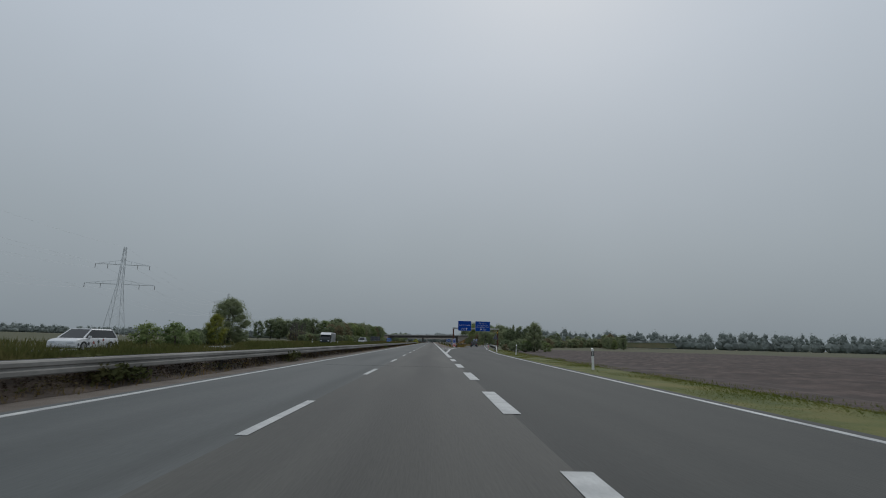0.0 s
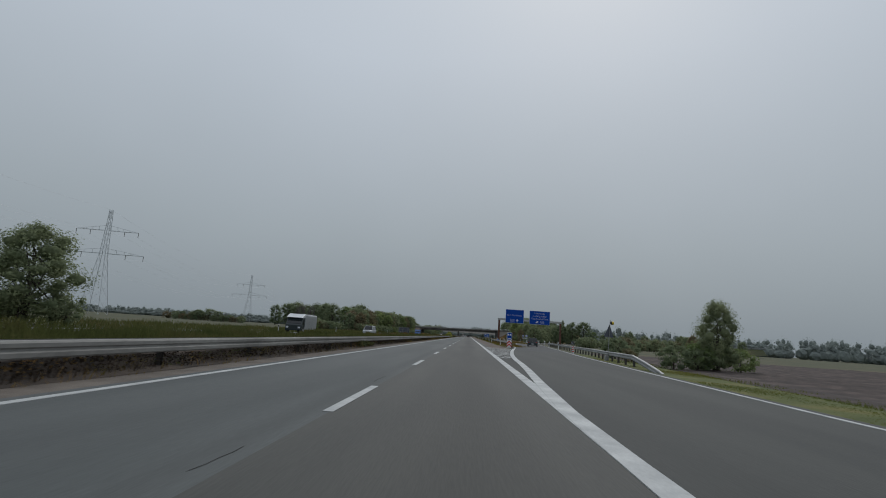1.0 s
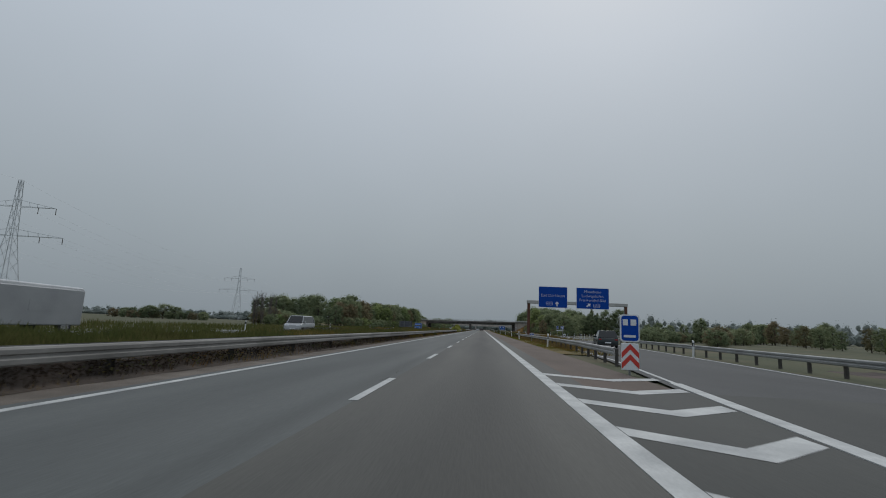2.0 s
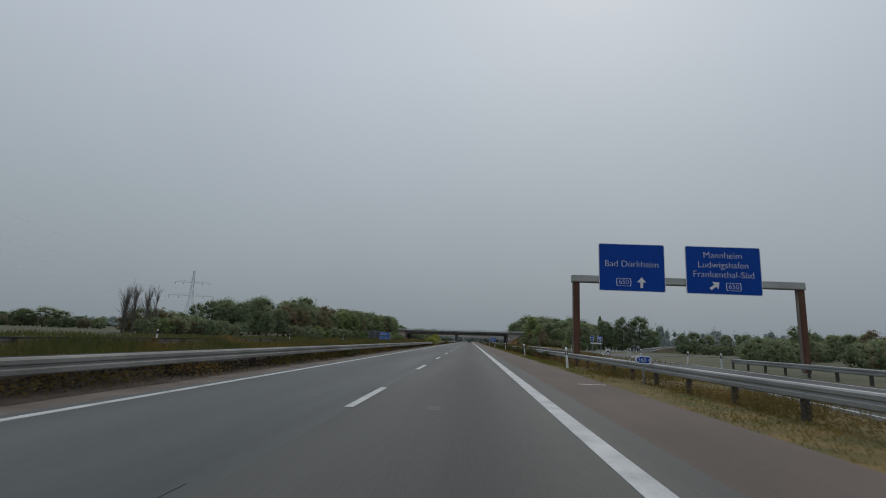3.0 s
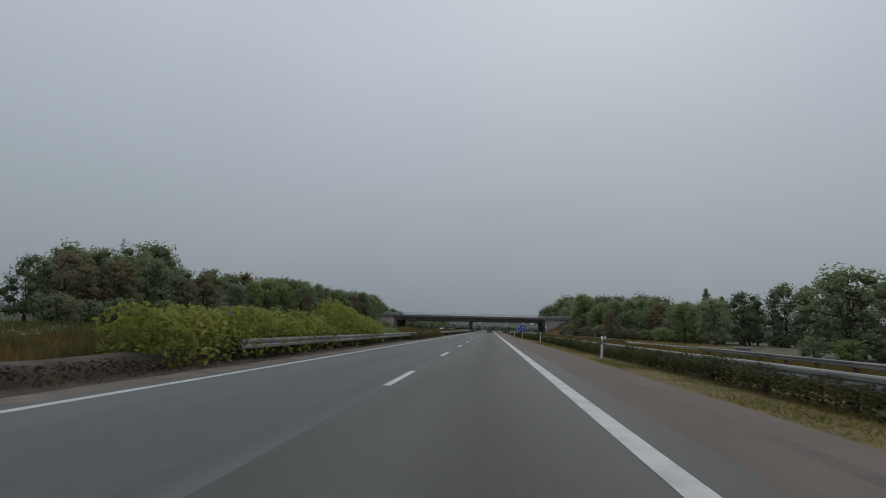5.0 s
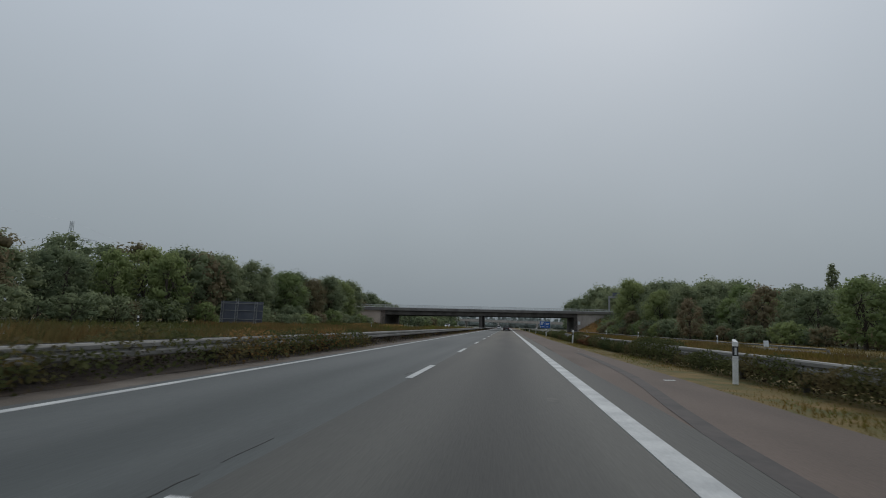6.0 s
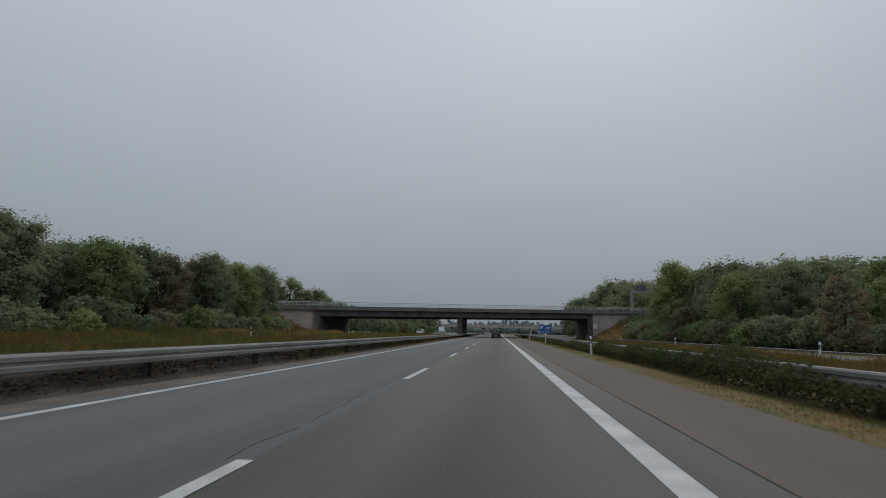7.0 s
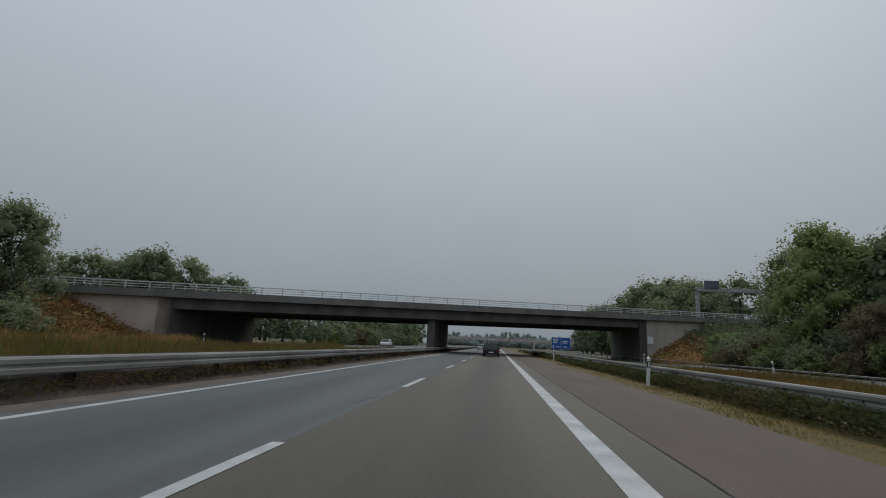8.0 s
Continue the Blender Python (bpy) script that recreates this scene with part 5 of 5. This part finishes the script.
t = thing("direction_sign", "large blue direction sign on posts beyond the overpass", "road sign")
s = sign_board(t, 13.6, 17.4, 0.98, 3.45, 418, BLUE_OLD)
for x in (14.2, 16.8):
    pole(t, x, 418.2, -0.1, 3.3, 0.06)
g = Geo()
g.box(15.46, 417.985, 1.05, 15.52, 417.992, 3.38)
part("divider", g, WHITE, s)
for x0, x1, z in ((13.9, 15.0, 3.05), (13.9, 14.9, 2.7), (13.9, 14.7, 2.35), (15.8, 17.0, 2.7), (14.5, 15.2, 1.5), (16.0, 16.7, 1.5), (15.8, 16.8, 2.35)):
    g = Geo()
    g.box(x0, 417.985, z - 0.09, x1, 417.992, z + 0.09)
    part("bar", g, WHITE, s)
arrow(s, 13.95, 1.5, 417.996, 0, 0.9)

t = thing("sign_gantry", "grey cantilever sign gantry behind the overpass", "sign gantry")
g = Geo()
g.box(33.0, 391.8, -0.1, 33.5, 392.2, 11.4)
part("leg", g, STEEL, t, bevel=0.03)
g = Geo()
g.box(33.0, 391.7, 11.0, 44, 392.3, 11.6)
part("beam", g, STEEL, t, bevel=0.03)
g = Geo()
g.box(34.2, 391.5, 11.5, 36.4, 391.6, 12.7)
part("sign_board", g, SIGN_BACK, t)

t = thing("large_sign", "dark rear of a large sign on lattice posts", "road sign")
g = Geo()
g.box(-34.9, 292.3, 0.35, -29.2, 292.38, 3.1)
part("board", g, SIGN_BACK, t, "dark blue-grey rear of board")
for x in (-34.6, -32.6, -30.0):
    for dx in (-0.16, 0.16):
        g = Geo()
        g.tube((x + dx, 292.0, -0.1), (x + dx, 292.0, 3.5 if x == -32.6 else 3.15), 0.04)
        part("post", g, STEEL, t)
    g = Geo()
    for k in range(7):
        g.tube((x - 0.16, 292.0, 0.45 * k), (x + 0.16, 292.0, 0.45 * k + 0.4), 0.02)
    part("lattice", g, STEEL, t)
for z in (0.8, 1.9, 2.8):
    g = Geo()
    g.box(-34.9, 292.2, z, -29.2, 292.29, z + 0.08)
    part("stiffener", g, STEEL, t)

t = thing("cabinet", "small grey roadside cabinet standing in the grass", "cabinet")
g = Geo()
g.box(16.5, 224, -0.1, 17.2, 224.5, 0.55)
part("body", g, STEEL, t, bevel=0.02)
g = Geo()
g.box(16.45, 223.95, 0.55, 17.25, 224.55, 0.62)
part("lid", g, CONCRETE, t)

# ---------- power line ----------
# paler than bare zinc: fog over the distance is put into the colour
PYLON_STEEL = material("pylon_zinc_hazed", (0.42, 0.45, 0.47), (0.52, 0.55, 0.57), 0.5, 0.6, 0.2)


def pylon(at, turn):
    t = thing("pylon", "tall grey lattice power pylon in the fields", "pylon", "power pylons", at=at, turn=turn)
    g = Geo()
    def half(z):
        return 3.1 - 2.2 * min(1, z / 20) - (0.5 * max(0, z - 20) / 15)
    lev = [-0.3, 5, 9.5, 13.5, 17, 20, 24, 28, 31.5, 35.5]
    corner = [[(sx * max(0.12, half(z)), sy * max(0.12, half(z)), z) for sx, sy in ((-1, -1), (1, -1), (1, 1), (-1, 1))] for z in lev]
    for a, b in zip(corner, corner[1:]):
        for i in range(4):
            g.tube(a[i], b[i], 0.085, n=4)
    part("leg_frame", g, PYLON_STEEL, t)
    g = Geo()
    for a, b in zip(corner, corner[1:]):
        for i in range(4):
            g.tube(a[i], b[(i + 1) % 4], 0.035, n=3)
            g.tube(a[(i + 1) % 4], b[i], 0.035, n=3)
    part("bracing", g, PYLON_STEEL, t)
    for z, w in ((20.3, 12.6), (28.2, 9.8)):
        g = Geo()
        for s in (-1, 1):
            tip = (s * w, 0, z)
            for sy in (-0.8, 0.8):
                g.tube((s * 0.6, sy, z), tip, 0.06, n=4)
            g.tube((0, 0, z + 1.9), tip, 0.05, n=4)
            for k in (0.3, 0.5, 0.7):
                g.tube((s * w * k, 0.8 * (1 - k), z), (s * w * k, 0, z + 1.9 * (1 - k)), 0.05, n=3)
        part("crossarm", g, PYLON_STEEL, t)
        for s in (-1, -0.55, 0.55, 1):
            g = Geo()
            g.tube((s * w, 0, z), (s * w, 0, z - 1.7), 0.09, n=5)
            part("insulator", g, BARK, t)
    return t


P1, P2 = Vector((-123, 192, 0)), Vector((-165, 398, 0))
P0, P3 = P1 - (P2 - P1), P2 + (P2 - P1)
ang = 11.5
p = pylon(P1, ang)
copy_thing(p, pose(P2.x, P2.y, 0, 0, 0, ang))
for z, w in ((18.6, 12.6), (26.5, 9.8), (35.5, 0.0)):
    for s in ((-1, -0.55, 0.55, 1) if w else (0,)):
        g = Geo()
        off = Vector((math.cos(radians(ang)) * w * s, math.sin(radians(ang)) * w * s, 0))
        strand = []
        for a, b in ((P0, P1), (P1, P2), (P2, P3)):
            strand += [a.lerp(b, k / 12) + off + Vector((0, 0, z - 20 * (k / 12) * (1 - k / 12))) for k in range(12)]
        g.sweep([(-0.018, -0.014), (0.018, -0.014), (0, 0.02)], strand + [P3 + off + Vector((0, 0, z))])
        tagged(new("power_cable", g.mesh("power_cable", PYLON_STEEL)), "thin sagging power cable between the pylons", "cable", "power cables")

# ---------- bare trees ----------
def bare_tree(seed, x, y, h):
    r = random.Random(seed)
    t = thing("bare_tree", "bare grey tree with upright twigs beside the wood", "tree", "bare trees", at=(x, y, -0.1))
    g, tw = Geo(), Geo()
    top = Vector((r.uniform(-0.3, 0.3), r.uniform(-0.3, 0.3), h * 0.9))
    g.tube((0, 0, -0.1), top, 0.09, 0.02, 6)
    for i in range(34):
        f = r.uniform(0.12, 0.9)
        p = top * f
        d = Vector((r.uniform(-1, 1), r.uniform(-1, 1), r.uniform(1.6, 3.0))).normalized()
        q = p + d * h * r.uniform(0.15, 0.38)
        tw.tube(p, q, 0.035, 0.012, 4)
        for _ in range(4):
            a = p.lerp(q, r.uniform(0.3, 0.95))
            e = (d + Vector((r.uniform(-0.6, 0.6), r.uniform(-0.6, 0.6), r.uniform(0, 0.5)))).normalized()
            tw.tube(a, a + e * r.uniform(0.4, 1.0), 0.016, 0.007, 3)
    part("trunk", g, TWIG, t)
    part("twig_crown", tw, TWIG, t)


for i, (x, y, h) in enumerate(((-52.6, 188.2, 6.6), (-51.6, 187.4, 7.4), (-50.7, 188.0, 7.0), (-49.9, 187.0, 7.6), (-49.0, 188.4, 6.9), (-48.2, 187.2, 7.2), (-47.4, 188.0, 6.6), (-53.2, 189.2, 6.0))):
    bare_tree(70 + i, x, y, h)

# ---------- grass, weeds and hedges ----------
def blades(name, label, mat, area, count, h0, h1, w, seed, zfun=None, category="grass"):
    """Single upright blades; area gives a random place, lumps follow a noise."""
    r = random.Random(seed)
    g = Geo()
    made = tries = 0
    while made < count and tries < count * 6:
        tries += 1
        x, y = area(r)
        n = noise.noise((x * 0.55, y * 0.25, seed))
        if n < r.uniform(-0.5, 0.2):
            continue
        h = r.uniform(h0, h1) * (0.75 + 0.7 * max(-0.4, n))
        a, l = r.uniform(0, 6.283), h * 0.35
        c, s = math.cos(a) * w, math.sin(a) * w
        tx, ty = r.uniform(-l, l), r.uniform(-l, l)
        z = (zfun(x, y) if zfun else -0.06)
        m = (x - c * 0.4 + tx * 0.4, y - s * 0.4 + ty * 0.4, z + h * 0.55)
        g.quad((x - c, y - s, z), (x + c, y + s, z), (x + tx, y + ty, z + h), m)
        made += 1
    return tagged(new(name, g.mesh(name, mat)), label, category, kind="stuff")


def band(x0, x1, y0, y1, near=1.0):
    return lambda r: (r.uniform(x0, x1), y0 + (y1 - y0) * r.random() ** near)


def beside(edge, d0, d1, y0, y1):
    """Places d0 to d1 metres beyond an edge line, thinning out towards the road."""
    def place(r):
        y = r.uniform(y0, y1)
        return between(y, edge) + d0 + (d1 - d0) * r.random() ** 0.8, y
    return place


blades("median_grass", "tall green and straw-coloured grass in the median", GRASS, band(-12.8, -6.2, -8, 116), 60000, 0.35, 0.78, 0.022, 1)
blades("median_grass", "tall dry brownish grass in the median", DRY_GRASS, band(-12.2, -6.1, 100, 200), 22000, 0.35, 0.75, 0.02, 2)
blades("median_grass", "tall green grass and weeds in the median", GRASS, band(-12.8, -6.2, 112, 228), 60000, 0.4, 0.84, 0.024, 3)
blades("median_grass", "green grass and weeds in the median", GRASS, band(-12.8, -6.2, 228, 284), 15000, 0.4, 0.84, 0.024, 15)
blades("median_grass", "tall yellow-green grass in the median before the overpass", GRASS_LUSH, band(-12.8, -6.2, 284, 345), 8000, 0.45, 0.95, 0.026, 35)
blades("median_grass", "rusty brown dry weeds in the median", RUST_GRASS, band(-12.8, -6.2, 195, 352), 92000, 0.4, 0.85, 0.02, 4)
blades("median_grass", "dense green grass along the opposite carriageway", GRASS, band(-13.1, -11.2, -8, 114), 26000, 0.42, 0.8, 0.03, 37)
blades("median_grass", "dense dry weeds along the opposite carriageway", RUST_GRASS, band(-13.1, -11.4, 110, 350), 24000, 0.4, 0.8, 0.03, 25)
blades("rail_weeds", "dead weeds darkened for shade under the median guard rail", WEED_DARK, band(-4.95, -4.4, -12, 400), 22000, 0.08, 0.3, 0.014, 5, category="weeds")
blades("rail_weeds", "dry pale weeds at the foot of the guard rail", DRY_GRASS, band(-4.85, -4.2, -12, 380), 9000, 0.05, 0.24, 0.011, 6, category="weeds")
blades("rail_weeds", "rusty brown dead stalks at the foot of the median rail", RUST_GRASS, band(-4.95, -4.35, -12, 380), 9000, 0.08, 0.32, 0.012, 20, category="weeds")
blades("verge_grass", "short green grass on the exit verge", GRASS_LUSH, lambda r: (lambda y: (between(y, EXIT_R) + 0.4 + 2.5 * r.random(), y))(-6 + 80 * r.random()), 70000, 0.03, 0.11, 0.013, 7)
blades("verge_grass", "taller tufts of grass at the field's edge", GRASS_LUSH, lambda r: (lambda y: (between(y, EXIT_R) + 2.4 + 1.6 * r.random() ** 2, y))(-6 + 80 * r.random()), 7000, 0.04, 0.15, 0.012, 17)
blades("verge_grass", "short dry yellow grass along the hard shoulder", DRY_GRASS, beside(SHOULDER, 0.0, 1.75, 104, 350), 66000, 0.04, 0.13, 0.014, 8)
blades("verge_grass", "patches of green grass along the hard shoulder", GRASS_LUSH, beside(SHOULDER, 0.25, 2.4, 100, 345), 46000, 0.04, 0.13, 0.014, 9)
blades("verge_grass", "thick green grass along the edge of the hard shoulder", GRASS_LUSH, beside(SHOULDER, 0.05, 1.1, 104, 215), 36000, 0.04, 0.12, 0.014, 54)
blades("rail_weeds", "rusty dry weeds under the guard rail", RUST_GRASS, band(7.4, 9.6, 106, 180), 16000, 0.06, 0.3, 0.012, 10, category="weeds")
blades("rail_weeds", "straw-coloured tufts under the guard rail", DRY_GRASS, band(7.0, 10.4, 100, 180), 30000, 0.05, 0.22, 0.014, 16, category="weeds")
blades("meadow_grass", "rusty dry grass behind the overgrown rail", RUST_GRASS, beside(RAIL_R, 0.9, 9.5, 168, 345), 60000, 0.22, 0.5, 0.022, 26)
blades("meadow_grass", "straw-coloured grass behind the overgrown rail", DRY_GRASS, beside(RAIL_R, 0.9, 9.5, 200, 345), 24000, 0.2, 0.45, 0.022, 27)
blades("meadow_grass", "tall brown grass along the parallel road", RUST_GRASS, band(15.8, 18.7, 256, 348), 26000, 0.24, 0.6, 0.026, 28)
blades("meadow_grass", "tall straw grass along the parallel road", DRY_GRASS, band(14.5, 18.7, 256, 348), 18000, 0.22, 0.56, 0.026, 29)
blades("meadow_grass", "dry meadow grass between the roads", DRY_GRASS, band(9.5, 18.5, 150, 360), 20000, 0.1, 0.35, 0.025, 11)
blades("meadow_grass", "meadow grass beyond the opposite carriageway", GRASS, band(-40, -22.3, 20, 345), 30000, 0.2, 0.7, 0.045, 12)
blades("slope_weeds", "dull rusty brown weeds beyond the opposite lanes", RUST_GRASS, band(-32, -22.3, 280, 330), 26000, 0.3, 0.8, 0.03, 18)
blades("slope_weeds", "rust-orange weeds on the bank beside the overpass", BANK_LEAF, band(-34, -22.5, 316, 352), 22000, 0.35, 0.9, 0.03, 13)
blades("meadow_grass", "dry brown meadow grass beside the parallel road", DRY_GRASS, band(25.4, 37, 258, 345), 9000, 0.08, 0.3, 0.03, 19)
blades("slope_weeds", "yellow flowering weeds beyond the opposite lanes", GRASS, band(-34, -22.5, 305, 345), 6000, 0.5, 1.2, 0.04, 14)


def hedge(name, label, mat, x0, x1, y0, y1, h, count, size, seed, thin=0.0, along=((0, 0), (1, 0))):
    """A belt of leaf sprays from y0 to y1; x0 and x1 are counted from the line along."""
    r = random.Random(seed)
    g = Geo()
    made = tries = 0
    while made < count and tries < count * 5:
        tries += 1
        y = r.uniform(y0, y1)
        k = noise.noise((y * 0.16, seed, 0)) + 0.5 * noise.noise((y * 0.6, seed, 4))
        if k < thin - r.random() * 0.3:
            continue
        x = r.uniform(x0, x1) - 0.15 * max(0, k)
        top = h * (0.72 + 0.55 * k) * (1 - 0.35 * abs(2 * (x - x0) / (x1 - x0) - 1) ** 2)
        z = top * r.random() ** 0.55
        leaves(g, r, (x + between(y, along), y, z), (0.05, 0.05, 0.05), 1, size, 0.4)
        made += 1
    return tagged(new(name, g.mesh(name, mat)), label, "hedge", kind="stuff")


hedge("hedge", "patchy bramble clumps under the guard rail", HEDGE_LEAF, -0.45, 0.5, 150, 182, 0.80, 14000, 0.042, 1, 0.05, RAIL_R)
hedge("hedge", "overgrown bramble hedge swallowing the guard rail", HEDGE_LEAF, -0.42, 0.5, 178, 262, 0.86, 76000, 0.040, 41, -0.5, RAIL_R)
hedge("hedge", "overgrown bramble hedge swallowing the guard rail", HEDGE_LEAF, -0.42, 0.5, 258, 306, 0.86, 60000, 0.040, 2, -0.5, RAIL_R)
hedge("hedge", "dark bramble hedge below the guard rail", HEDGE_LEAF, -0.50, 0.4, 304, 346, 0.56, 36000, 0.040, 34, -0.5, RAIL_R)
hedge("hedge", "low hedge beside the hard shoulder under the overpass", HEDGE_LEAF, -0.6, 0.4, 345, 430, 0.55, 12000, 0.08, 3, -0.3, RAIL_R)
hedge("hedge", "reddish bramble patch in the hedge", RED_LEAF, -0.46, 0.2, 265.6, 270.2, 0.66, 3000, 0.045, 4, -0.4, RAIL_R)
hedge("hedge", "reddish brown brambles below the guard rail", RED_LEAF, -0.35, 0.5, 150, 200, 0.36, 14000, 0.04, 5, -0.4, RAIL_R)
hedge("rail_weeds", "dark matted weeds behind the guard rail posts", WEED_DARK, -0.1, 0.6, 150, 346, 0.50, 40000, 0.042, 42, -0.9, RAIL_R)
hedge("rail_weeds", "matted weeds darkened for shade under the median guard rail", WEED_DARK, -5.0, -4.52, -12, 200, 0.44, 52000, 0.030, 21, -0.9)
hedge("rail_weeds", "matted weeds darkened for shade under the median guard rail", WEED_DARK, -5.0, -4.52, 200, 420, 0.44, 48000, 0.030, 22, -0.9)
hedge("rail_weeds", "clumps of rusty dead weeds against the median rail", RUST_GRASS, -4.85, -4.48, -12, 400, 0.40, 16000, 0.028, 23, 0.12)
hedge("rail_weeds", "thick straw-brown weeds against the median rail posts", DRY_GRASS, -4.78, -4.40, 117, 154, 0.42, 9000, 0.026, 51, -0.15)
hedge("rail_weeds", "clumps of rusty weeds before the median rail posts", RUST_GRASS, -4.76, -4.38, 314, 330, 0.36, 2600, 0.026, 52, -0.05)
hedge("rail_weeds", "rusty brown weeds round the guard rail posts", RUST_GRASS, -0.35, 0.35, 106, 156, 0.34, 9000, 0.026, 53, -0.1, RAIL_R)
hedge("rail_weeds", "pale green weeds at the foot of the median rail", HEDGE_LEAF, -4.8, -4.4, -12, 400, 0.30, 9000, 0.028, 24, 0.2)
hedge("median_bush", "yellow-green bush growing through the median guard rail", LEAF_YELLOW, -6.1, -4.4, 202, 222, 2.0, 18000, 0.075, 6, -0.5)
hedge("median_bush", "green shoots among the yellow-green bush", LEAF_LIGHT, -6.4, -4.8, 204, 230, 1.5, 7000, 0.075, 36, -0.3)
hedge("median_bush", "dark green bush in the median weeds", HEDGE_LEAF, -9.8, -7.8, 185, 188.5, 1.1, 4000, 0.045, 33, -0.8)
hedge("median_weeds", "brown and green weeds hanging over the median guard rail", RUST_GRASS, -5.2, -4.05, 233, 254, 0.88, 4000, 0.05, 31, 0.0)
hedge("median_weeds", "green weeds hanging over the median guard rail", HEDGE_LEAF, -5.3, -4.0, 231, 254, 0.90, 8000, 0.05, 32, -0.05)
hedge("median_bush", "dark bush growing over the median guard rail", HEDGE_LEAF, -5.4, -4.3, 4.2, 6.0, 0.75, 900, 0.07, 7, -0.9)
hedge("median_bush", "dark bush growing over the median guard rail", HEDGE_LEAF, -5.4, -4.3, 17, 19, 0.75, 900, 0.07, 8, -0.9)
hedge("median_bush", "dark bush growing over the median guard rail", HEDGE_LEAF, -5.4, -4.3, 138.5, 140.5, 0.75, 900, 0.07, 9, -0.9)
hedge("median_bush", "dark bush growing over the median guard rail", HEDGE_LEAF, -5.4, -4.3, 62, 66, 0.72, 1400, 0.07, 10, -0.9)
